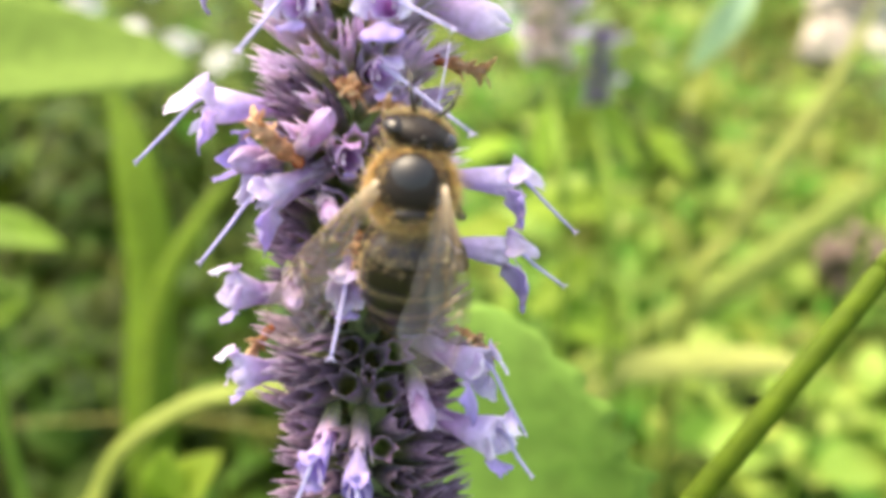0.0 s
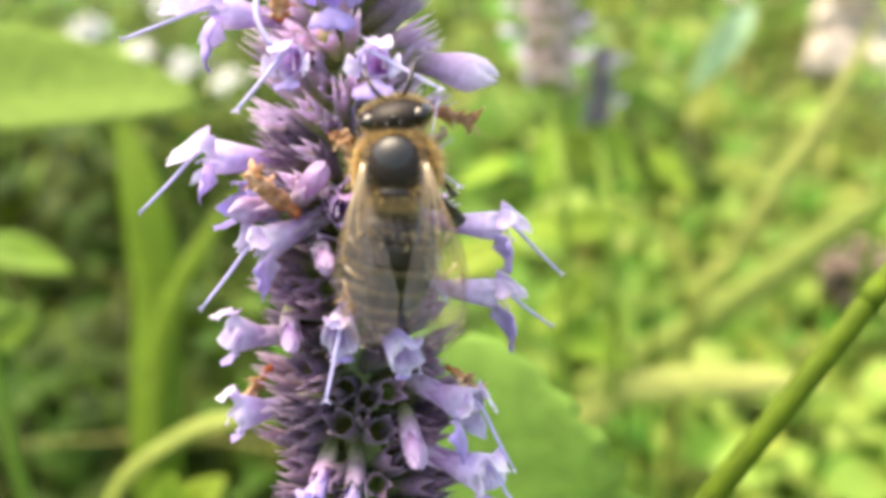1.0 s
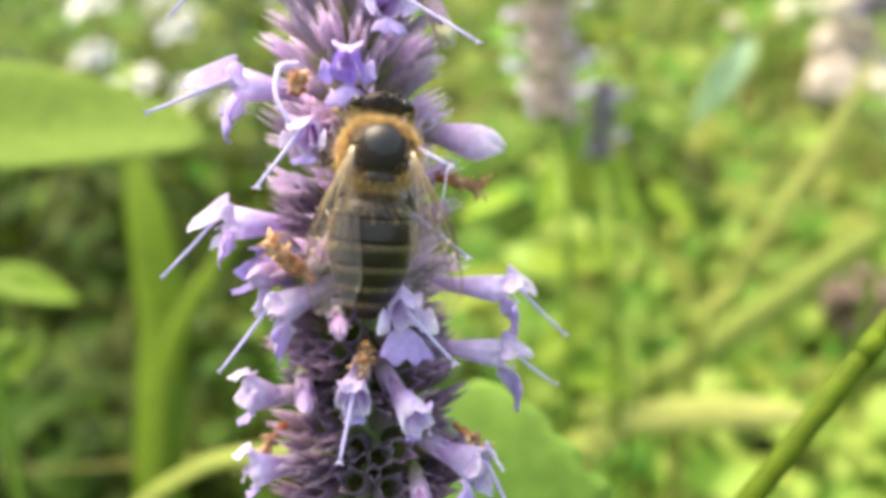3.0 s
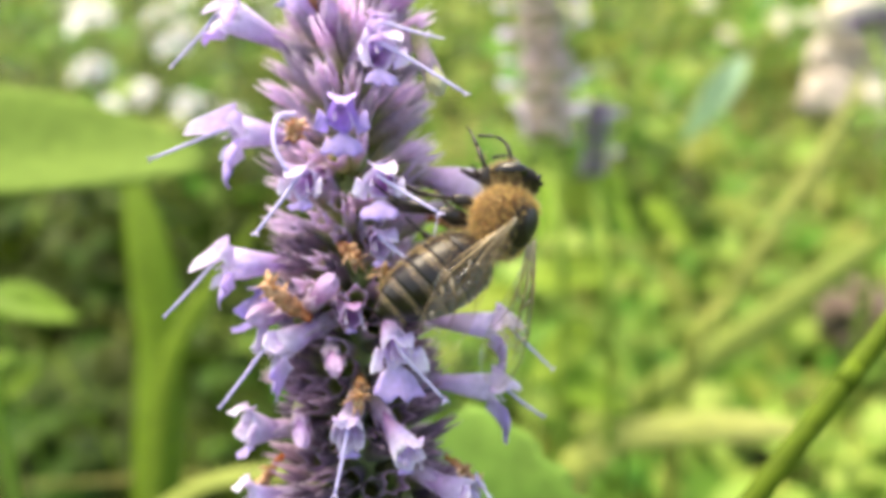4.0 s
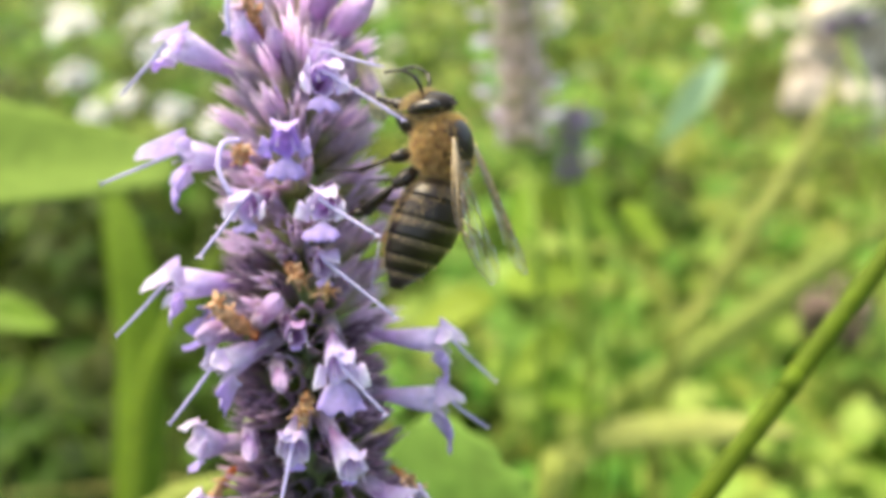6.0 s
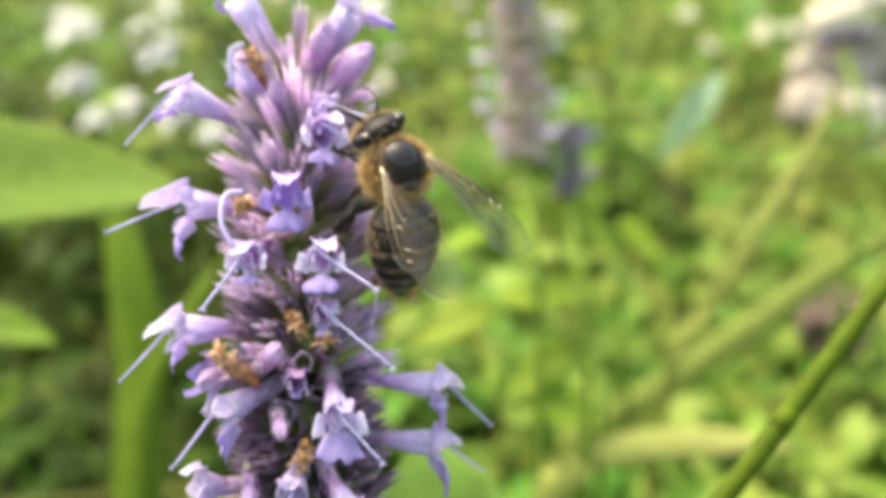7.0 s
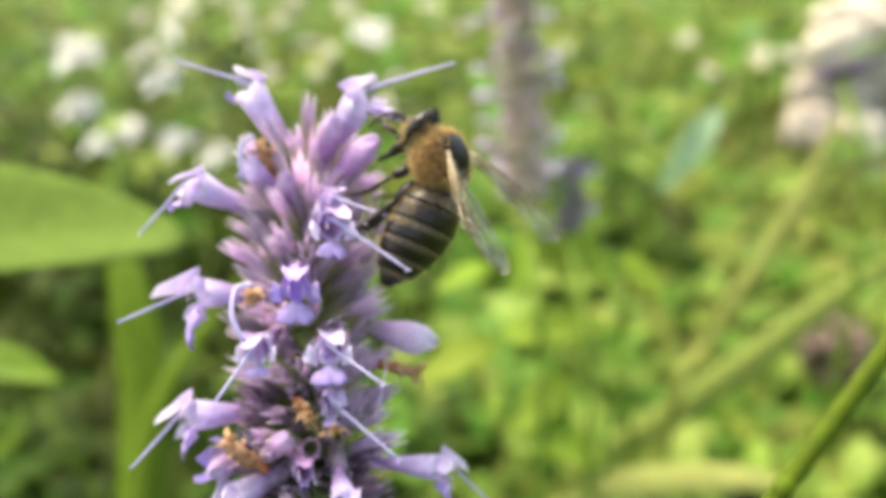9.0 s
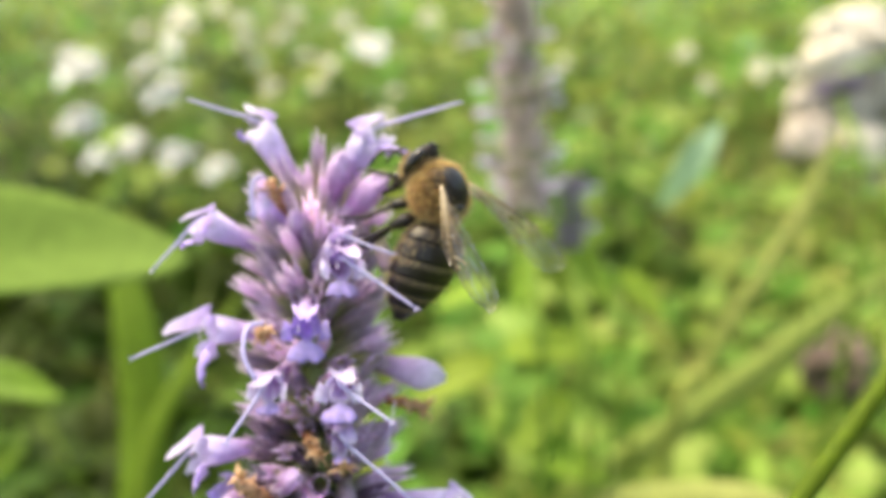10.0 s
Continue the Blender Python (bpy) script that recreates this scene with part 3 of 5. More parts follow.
def leafy_stem(name, label, pts, leaves, mat):
    """A bent stem along pts with leaves given as (at, tip, length, width)."""
    ob = thing(name, label, "plant")
    bm = grid()
    line = bend(pts)
    tube(bm, line, [2.2 - 1.2 * i / len(line) for i in range(len(line))], 8)
    part("stem", bm, FARSTEM, ob)
    for at, tip, width in leaves:
        bm = grid()
        leaf_sheet(bm, (Vector(tip) - Vector(at)).length, width, 0.15, 0.2, 0.3, 0.7, 7, 14, 0.3)
        part("leaf", bm, mat, ob).matrix_local = aim(at, tip, (-0.1, -0.8, 0.6))
    return ob


g = to_ground(52, 264, 20)
leafy_stem("herb", "yellow-green leaves on the stem under a flower spike", [g, (54, 264, -60), (50, 262, 0), (34, 250, 50)],
           [((22.3, 252.0, 11.3), (58.8, 246.0, 15.0), 13), ((43.7, 254.0, 46.0), (57.4, 246.0, 24.1), 9), ((32.0, 254.0, 43.4), (27.3, 247.0, 21.9), 7), ((36.4, 254.0, 41.6), (43.9, 247.0, 28.6), 10), ((21.5, 254.0, 9.1), (-4.8, 248.0, -2.3), 13), ((44.7, 258.0, -2.8), (24.1, 250.0, -18.9), 13), ((29.9, 256.0, -16.3), (54.3, 248.0, -27.4), 14), ((62.1, 258.0, 36.2), (73.8, 250.0, 21.4), 8), ((20.5, 258.0, 33.1), (2.4, 250.0, 25.8), 8)], YELLOW)


g = to_ground(-34, 170, -60)
leafy_stem("herb", "low yellow-green herb under an arching blade", [g, (-40, 165, -95), (-48.4, 150.0, -45.6)], [((-48.4, 150.0, -45.6), (-38.9, 146.0, -34.7), 9), ((-48.4, 150.0, -44.6), (-48.1, 146.0, -34.7), 9)], YELLOW)
g = to_ground(-125, 240, -20)
leafy_stem("herb", "green herb growing beside the sword leaves", [g, (-122, 236, -50), (-111.0, 225.0, -7.8)], [((-125.5, 222.0, 7.9), (-96.5, 216.0, 1.8), 11), ((-110.4, 224.0, -9.2), (-115.0, 216.0, -19.9), 10)], SWORD)


# ---- distant blooms ----
def daisy(name, label, mat, at, size, seed):
    """A small many-petalled bloom on a thin stem; at: its head, in the shot's millimetres."""
    rnd = random.Random(seed)
    ob = thing(name, label, "flower", group="pale blooms far back")
    bm = grid()
    g = to_ground(at[0], at[1], at[2])
    tube(bm, bend([g, (Vector(at) + g) / 2 + Vector((rnd.uniform(-20, 20), 0, 0)), Vector(at) - Vector((0, 0, size * 0.2))]), [1.4] * 13, 6)
    part("stem", bm, STALK, ob)
    for k in range(8):
        bm = grid()
        a = 2 * math.pi * k / 8 + rnd.uniform(-0.45, 0.45)
        leaf_sheet(bm, size * rnd.uniform(0.35, 0.85), size * rnd.uniform(0.3, 0.42), 0.6, 0.15, 0, 0.6, 5, 8, 0.4)
        d = Vector((math.cos(a), math.sin(a) * 0.6 - 0.2, math.sin(a) * 0.7))
        part("petal", bm, mat, ob).matrix_local = aim(at, Vector(at) + d, (0, -0.5, 1))
    bm = grid()
    ball(bm, Vector(at) + Vector((0, -size * 0.05, 0)), (size * 0.16,) * 3, 10, 6)
    part("centre", bm, CREAM, ob)


for i, (x, y, z, s) in enumerate(((-425, 985, 349, 41), (-336, 992, 352, 34), (-329, 999, 321, 44), (-429, 1006, 292, 38), (-400, 985, 238, 26), (-367, 992, 253, 28), (-309, 999, 243, 33), (-262, 1006, 230, 29), (-317, 985, 376, 28), (-442, 992, 363, 26), (-73, 999, 375, 34), (-87, 1006, 383, 26))):
    daisy("white_flower", "small white bloom on a thin green stem", WHITE, (x, y, z), s * 1.35, i)
for i, (x, y, z, s) in enumerate(((-340, 1100, 453, 51), (-396, 1109, 439, 26), (-252, 1118, 427, 34), (-207, 1127, 439, 29), (-173, 1136, 408, 36), (-137, 1100, 386, 29), (-218, 1109, 360, 29), (-260, 1118, 455, 32), (-301, 1127, 476, 36), (-193, 1136, 473, 32), (-118, 1100, 446, 29), (-66, 1109, 311, 32), (-159, 1118, 362, 25), (-242, 1127, 398, 25), (-52, 1136, 358, 23), (-4, 1100, 449, 32), (42, 1109, 420, 22), (181, 1118, 390, 22), (351, 1127, 403, 32), (455, 1136, 385, 38), (371, 1100, 351, 26), (483, 1109, 376, 32))):
    daisy("cream_flower", "small cream bloom on a thin green stem", CREAM, (x, y, z), s, 40 + i)


def rock(name, label, at, radii, seed, mat=STONE):
    bm = grid()
    ball(bm, (0, 0, 0), radii, 26, 16, shape=lambda d: 1 + 0.4 * noise.noise(d * 1.6 + Vector((seed, 0, 0))) + 0.14 * noise.noise(d * 4 + Vector((seed, 2, 0))))
    ob = new(name, mesh(name, bm, mat))
    ob.matrix_world = pose(*at, 0, 0, seed * 50)
    tagged(ob, label, "stone", "pale stones of the border")


for i, (x, y, z, r) in enumerate(((807, 1640, 557, 67), (884, 1670, 626, 78), (773, 1700, 493, 45), (868, 1730, 476, 74), (741, 1640, 396, 58), (845, 1670, 379, 69), (927, 1700, 515, 67), (935, 1730, 403, 56), (797, 1640, 616, 49), (886, 1670, 309, 49))):
    w = BASE @ Vector((x * MM, y * MM, z * MM))
    rock("border_stone", "rough pale stone piled at the bed's edge", (w.x, w.y, max(w.z, 0.05)), (r, r * 0.85, r * 0.8), i + 1)


# beads on a stem, added in place of a bare brown patch
def seed_head(at, size):
    ob = thing("seed_head", "brown clump on a stem, standing in for a bare brown patch", "flower")
    bm = grid()
    g = to_ground(*at)
    tube(bm, bend([g, (Vector(at) + g) / 2, at]), [1.5] * 13, 6)
    part("stem", bm, BROWN, ob)
    rnd = random.Random(8)
    for _ in range(40):
        d = Vector([rnd.gauss(0, 1) for _ in range(3)]).normalized()
        bm = grid()
        ball(bm, Vector(at) + d * size * 0.36, (size * 0.14,) * 3, 6, 4)
        part("seed", bm, BROWN, ob)


seed_head((295, 615, -8), 56)


# ---- flower spikes ----
def calyx_mesh(name, mat, length=6.0, r=0.5, teeth=0.30, flare=1.2, seed=1):
    """A slender ribbed cup that ends in five long narrow teeth, open at the top."""
    bm = grid()
    rnd = random.Random(seed)
    n = 20
    turn = [(math.cos(2 * math.pi * i / n), math.sin(2 * math.pi * i / n)) for i in range(n)]
    rib = [1.07 if i % 2 == 0 else 0.95 for i in range(n)]
    tooth = [(1.0, 0.62, 0.0, 0.62)[i % 4] for i in range(n)]
    tall = [rnd.uniform(0.85, 1.1) for _ in range(5)]
    wide = [flare + rnd.uniform(-0.14, 0.14) for _ in range(5)]
    brim = 1.0 - teeth
    rings = []
    for z, k in ((0.0, 0.45), (0.12, 0.72), (0.3, 0.9), (0.5, 0.98), (brim - 0.08, 1.02)):
        rings.append([vert(bm, (x * r * k * rib[i], y * r * k * rib[i], z * length), z + (0.06 if i % 2 else -0.05)) for i, (x, y) in enumerate(turn)])
    edge = []
    for i, (x, y) in enumerate(turn):
        j = round(i / 4) % 5
        up = brim + teeth * tall[j] * tooth[i]
        k = 1.03 + (wide[j] - 1.03) * tooth[i]
        pull = 0.42 if tooth[i] == 0.62 else 0.0
        c, d = turn[(4 * j) % n]
        px, py = x + (c - x) * pull, y + (d - y) * pull
        edge.append((px * r * k, py * r * k, up * length))
    rings.append([vert(bm, p, 0.82 + 0.18 * tooth[i]) for i, p in enumerate(edge)])
    rings.append([vert(bm, (x * 0.93, y * 0.93, z - 0.03 * length * (1 + tooth[i])), 0.95) for i, (x, y, z) in enumerate(edge)])
    rings.append([vert(bm, (x * r * 0.86, y * r * 0.86, length * (brim - 0.12)), 0.4) for x, y in turn])
    rings.append([vert(bm, (x * r * 0.74, y * r * 0.74, length * 0.42), 0.05) for x, y in turn])
    for a, b in zip(rings, rings[1:]):
        for k in range(n):
            face(bm, (a[k], a[(k + 1) % n], b[(k + 1) % n], b[k]))
    face(bm, rings[0][::-1])
    face(bm, rings[-1])
    return mesh(name, bm, mat)


CALYX_MESHES = [calyx_mesh("calyx", CALYX, 5.8, 0.52, 0.32, 1.1, 1), calyx_mesh("calyx_short", CALYX, 5.2, 0.60, 0.30, 1.2, 2), calyx_mesh("calyx_slim", CALYX, 6.4, 0.46, 0.34, 0.9, 3), calyx_mesh("calyx_tight", CALYX, 6.0, 0.5, 0.34, 0.55, 4)]
OLD_SHADED_MESHES = [calyx_mesh("old_shaded_calyx", OLD_SHADED_CALYX, 5.6, 0.54, 0.30, 1.15, 5), calyx_mesh("old_shaded_calyx_wide", OLD_SHADED_CALYX, 5.1, 0.62, 0.28, 1.25, 6), calyx_mesh("old_shaded_calyx_slim", OLD_SHADED_CALYX, 6.0, 0.48, 0.32, 0.9, 7)]
CUP_MESHES = [calyx_mesh("open_calyx", CALYX, 4.9, 0.58, 0.24, 1.2, 8), calyx_mesh("open_calyx_wide", CALYX, 4.6, 0.66, 0.24, 1.25, 9)]
OLD_SHADED_CUPS = [calyx_mesh("old_shaded_cup", OLD_SHADED_CALYX, 5.0, 0.58, 0.24, 1.2, 10), calyx_mesh("old_shaded_cup_wide", OLD_SHADED_CALYX, 4.7, 0.66, 0.22, 1.25, 11)]
DARK_MESHES = [calyx_mesh("dark_calyx", DARKCALYX, 5.4, 0.66, 0.28, 1.1, 12), calyx_mesh("dark_calyx_wide", DARKCALYX, 4.9, 0.76, 0.26, 1.2, 13)]
PALE_MESHES = [calyx_mesh("pale_calyx", PALECALYX, 5.4, 0.72), calyx_mesh("pale_calyx_wide", PALECALYX, 4.9, 0.84)]


def whorls(ob, axis, tiers, rnd, count, lift, size=1.0, old=-999.0, young=CALYX_MESHES, cups=False):
    """Rings of calyces round an axis: axis(z) gives its place, tiers their heights; below old stand older calyces
    darkened for shade.
    """
    for k, z in enumerate(tiers):
        n = count(z)
        for i in range(n):
            a = 2 * math.pi * (i + 0.5 * (k % 2)) / n + rnd.uniform(-0.16, 0.16)
            out = Vector((math.cos(a), math.sin(a), 0))
            facing = cups and out.y < -0.62 and z < 15
            e = radians((0.45 if facing else 1.0) * lift(z) + rnd.uniform(-16, 16))
            d = out * math.cos(e) + Vector((0, 0, 1)) * math.sin(e)
            at = axis(z + rnd.uniform(-0.7, 0.7)) + out * 0.9 * size
            s = size * rnd.uniform(0.86, 1.08)
            q = d.to_track_quat("Z", "Y").to_matrix().to_4x4() @ pose(0, 0, 0, 0, 0, rnd.uniform(0, 72))
            aged_shaded = z + rnd.uniform(-5, 5) < old
            kinds = OLD_SHADED_MESHES if aged_shaded else young
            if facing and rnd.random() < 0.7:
                kinds = OLD_SHADED_CUPS if aged_shaded else CUP_MESHES
            part("calyx", rnd.choice(kinds), None, ob).matrix_local = Matrix.Translation(at * MM) @ q @ Matrix.Scale(s, 4)


def spike_axis(z):
    return Vector((-5.7 + 0.055 * max(0.0, 12 - z), 50.5, z))


SPIKE = thing("flower_spike", "upright lilac flower spike with open florets and withered ones", "flower spike")


def spike_stem():
    bm = grid()
    g = to_ground(2, 62, -40)
    line = bend([g, (2, 60, -200), (-1, 54, -80), spike_axis(-30), spike_axis(0), spike_axis(26)], 5)
    tube(bm, line, [1.9 - 1.1 * i / len(line) for i in range(len(line))], 10)
    part("stem", bm, SPIKE_STEM, SPIKE, "square green stem")
    rnd = random.Random(5)
    low = [-31 + 5.6 * k + d for k in range(9) for d in (0.0, 1.7, 3.4)]
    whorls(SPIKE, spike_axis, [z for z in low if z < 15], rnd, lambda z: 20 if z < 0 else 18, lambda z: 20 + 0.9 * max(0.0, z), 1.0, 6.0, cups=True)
    whorls(SPIKE, spike_axis, [15.6, 16.9, 18.2, 20.2, 21.4, 22.6], rnd, lambda z: 17 if z < 20 else 14, lambda z: 36 if z < 20 else 46, 1.0)
    whorls(SPIKE, spike_axis, [24.0, 25.2], rnd, lambda z: 7, lambda z: 62, 0.9)


spike_stem()


def petal(root, fwd, out, side, length, width, start, curl, kind, seed, g0=0.5, g1=1.0):
    """A thin rippled lobe that leaves root along fwd and bends towards out; kind: fork (two points), fan (scalloped) or lobe (round)."""
    ph = seed * 1.7

    def fn(u, v):
        a, b = start, start + curl * v
        x, y = ((math.sin(b) - math.sin(a)) / curl, (math.cos(a) - math.cos(b)) / curl) if abs(curl) > 1e-3 else (v * math.cos(a), v * math.sin(a))
        if kind == "fork":
            reach = length * (0.98 - 0.22 * u * u - 0.16 * math.exp(-(u / 0.2) ** 2))
            w = width / 2 * (0.95 - 0.45 * v * v)
        elif kind == "fan":
            reach = length * (0.92 - 0.20 * u * u - 0.12 * math.exp(-(u / 0.16) ** 2) + 0.06 * math.cos(9 * u + ph))
            w = width / 2 * (0.42 + 0.58 * v ** 0.8)
        else:
            reach = length * (1 - 0.30 * u * u)
            w = width / 2 * (0.6 + 0.4 * math.sin(math.pi * min(1, 0.15 + 0.75 * v))) * math.sqrt(max(0.05, 1 - (v * 0.9) ** 5))
        lift = 0.07 * width * math.sin(6 * v + ph) * u * u * v + 0.04 * width * math.sin(6 * u + ph) * v * v + 0.16 * width * u * u * (1 - v)
        return root + fwd * (reach * x - lift * math.sin(b)) + out * (reach * y + lift * math.cos(b)) + side * u * w
    bm = grid()
    sheet(bm, fn, 15, 9, 0.04, g0, g1)
    return bm


def floret(base, mouth, tip=None, upper=1.5, lower=2.6, drop=1.25, wide=1.0, tone=PETAL, label="open lilac floret with long pale style", droop_to=(0, 0, -1)):
    """An open two-lipped flower: a folded funnel from base to mouth, its lips, stamens, and the style that reaches to tip."""
    base, mouth = Vector(base), Vector(mouth)
    d = (mouth - base).normalized()
    down = Vector(droop_to)
    down = down - d * down.dot(d)
    down = (down if down.length > 0.15 else Vector((0, -0.6, -0.8)) - d * Vector((0, -0.6, -0.8)).dot(d)).normalized()
    side = d.cross(down)
    seed = abs(base.x * 3.1 + base.z * 1.3)
    L, R = (mouth - base).length, 1.02 * wide
    bm = grid()
    n, rings = 26, []
    for t, r in ((0, 0.42), (0.2, 0.47), (0.4, 0.60), (0.6, 0.80), (0.8, 0.98), (1.0, 1.08), (0.985, 1.03), (0.8, 0.92), (0.5, 0.60), (0.2, 0.38)):
        c = base + d * L * t + side * 0.14 * math.sin(3 * t + seed) - down * 0.25 * t * t
        ring = []
        for a in (2 * math.pi * k / n for k in range(n)):
            fold = 1 + t * (0.07 * math.cos(5 * a + seed) + 0.05 * math.cos(3 * a + 2 * seed) + 0.03 * math.cos(9 * a))
            frill = d * (0.14 * math.cos(5 * a + seed) + 0.06 * math.cos(11 * a)) * max(0.0, t - 0.75) * 4
            ring.append(vert(bm, c + frill * wide + R * r * fold * (math.cos(a) * side * 0.84 + math.sin(a) * down), t * 0.8))
        rings.append(ring)
    for a, b in zip(rings, rings[1:]):
        for k in range(n):
            face(bm, (a[k], a[(k + 1) % n], b[(k + 1) % n], b[k]))
    face(bm, rings[0][::-1])
    face(bm, rings[-1])
    ob = part("floret", bm, tone, SPIKE, label)
    q = d.to_track_quat("Z", "Y").to_matrix().to_4x4()
    part("calyx", CALYX_MESHES[1], None, SPIKE).matrix_local = Matrix.Translation((base - d * 2.9) * MM) @ q @ Matrix.Scale(0.95, 4)
    mouth = mouth + side * 0.14 * math.sin(3 + seed) - down * 0.25
    near = d.y < -0.6
    if near:
        lower, drop = lower * 0.82, drop * 0.7
    if upper:
        fwd = (d + 1.1 * (Vector(tip) - mouth).normalized()).normalized() if tip else d
        up = (-down - fwd * (-down).dot(fwd)).normalized()
        part("upper_lip", petal(mouth - down * R * 1.02 - d * 0.3, fwd, up, side, upper * 1.35, (1.5 if upper < 1.0 else 1.8 if near else 2.2) * wide, 0.05, -0.3, "fork", seed, 0.4 if near else 0.5, 0.75 if near else 0.9), tone, ob)
    if lower:
        for k in (-1, 1) if lower > 1.0 else ():
            part("side_lobe", petal(mouth + side * k * R * 0.86 + down * 0.25 * R - d * 0.3, d, (side * k * 0.85 + down * 0.5).normalized(), (down * k - side * 0.4).normalized(), min(1.6, 0.5 * lower + 0.4), 1.5 * wide, 0.25, 0.9, "lobe", seed + k, 0.5, 0.9), tone, ob)
        part("lower_lip", petal(mouth + down * R * 1.04 - d * 0.3, d, down, side, lower * 1.08, min(3.2, 1.05 * lower + 0.6) * wide, 0.3, drop, "fan", seed + 3, 0.0, 1.0), LIP, ob)
        for k in (-1, 1):
            bm = grid()
            top = mouth + d * (0.35 + 0.15 * upper + 0.12 * k) + side * (k * 0.52 + 0.1) + down * (0.35 + 0.15 * k)
            tube(bm, bend([mouth - d * 0.5 + side * k * 0.2 - down * 0.3, mouth + d * 0.2 + side * k * 0.45 - down * 0.1, top], 3), [0.05] * 7, 5)
            ball(bm, top, (0.11, 0.10, 0.09), 8, 5)
            part("stamen", bm, ANTHER, ob)
    if tip:
        tip = Vector(tip)
        reach = tip - mouth
        sh = grid()
        line = bend([mouth - d * L * 0.35 - down * 0.35, mouth + d * 0.25 - down * 0.32, mouth + reach * 0.5 + (d * 0.25 - down * 0.2) * min(1, reach.length * 0.15), tip], 5)
        tube(sh, line, [0.15 - 0.065 * i / len(line) for i in range(len(line))], 6)
        end = (line[-1] - line[-2]).normalized()
        for k in (-1, 1):
            tube(sh, [tip, tip + (end + side * 0.7 * k).normalized() * 0.2, tip + (end + side * 1.1 * k).normalized() * 0.36], [0.085, 0.07, 0.035], 5)
        part("style", sh, PALE, ob, "long pale style with a forked tip")
    return ob


def closed_bud(base, tip, r=0.85, mat=BUD, label="closed pinkish bud"):
    base, tip = Vector(base), Vector(tip)
    d = tip - base
    bm = grid()
    _, s, u = frame_along(d)
    shape = ((0, 0.5), (0.2, 0.58), (0.4, 0.72), (0.6, 0.92), (0.75, 1.0), (0.88, 0.92), (0.97, 0.68), (1.04, 0.34), (1.06, 0.12))
    rings = []
    n = 20
    for t, k in shape:
        c = base + d * t
        ring = []
        for a in (2 * math.pi * i / n for i in range(n)):
            fold = 1 + t * t * (0.16 * abs(math.sin(1.5 * a + base.x + 2.2 * t)) - 0.10 + 0.06 * math.cos(2 * a + base.z))
            lip = d * 0.09 * math.sin(3 * a + 2 * base.x) * max(0.0, t - 0.6) * 2
            ring.append(vert(bm, c + lip + r * k * fold * (math.cos(a) * s * 0.86 + math.sin(a) * u), t * 0.85))
        rings.append(ring)
    for a, b in zip(rings, rings[1:]):
        for k in range(n):
            face(bm, (a[k], a[(k + 1) % n], b[(k + 1) % n], b[k]))
    face(bm, rings[0][::-1])
    face(bm, rings[-1])
    part("calyx", CALYX_MESHES[1], None, SPIKE).matrix_local = Matrix.Translation((base - d.normalized() * (3.2 - 0.3 * d.length)) * MM) @ d.to_track_quat("Z", "Y").to_matrix().to_4x4() @ Matrix.Scale(0.7 + 0.35 * r, 4)
    part("bud", bm, mat, SPIKE, label)


def withered(base, tip, r=0.55, seed=1, curl=None, label="withered orange-brown floret"):
    """A shrivelled floret: a crumpled tube with torn lobes; curl: a dry style to that place."""
    rnd = random.Random(seed)
    base, tip = Vector(base), Vector(tip)
    d = tip - base
    _, s, u = frame_along(d)
    bm = grid()
    n, rings = 11, []
    for j in range(13):
        t = j / 12
        c = base + d * t + s * 0.18 * math.sin(6 * t + seed) * t
        rings.append([vert(bm, c + r * (0.4 + 0.5 * math.sin(math.pi * (0.1 + 0.75 * t)) + 0.12 * math.sin(17 * t + seed)) * rnd.uniform(0.3, 1.25) * (math.cos(a) * s + math.sin(a) * u), t) for a in (2 * math.pi * i / n for i in range(n))])
    for a, b in zip(rings, rings[1:]):
        for k in range(n):
            face(bm, (a[k], a[(k + 1) % n], b[(k + 1) % n], b[k]))
    face(bm, rings[0][::-1])
    face(bm, rings[-1])
    for k in range(15):
        a = rnd.uniform(0, 6.28)
        o = math.cos(a) * s + math.sin(a) * u
        c = tip + o * r * 0.3 - d.normalized() * rnd.uniform(0, 0.6) * d.length
        e = c + (o * rnd.uniform(0.5, 1.0) + d.normalized() * rnd.uniform(0.0, 0.7))
        tube(bm, [c, (c + e) / 2 + u * 0.1, e], [0.16, 0.22, 0.05], 6, 0.22, 0.5, 1.0)
    ob = part("withered_floret", bm, WITHERED, SPIKE, label)
    if curl:
        sh = grid()
        line = bend(curl, 6)
        tube(sh, line, [0.2 - 0.06 * i / len(line) for i in range(len(line))], 6)
        part("style", sh, PALE, ob, "pale curled style")


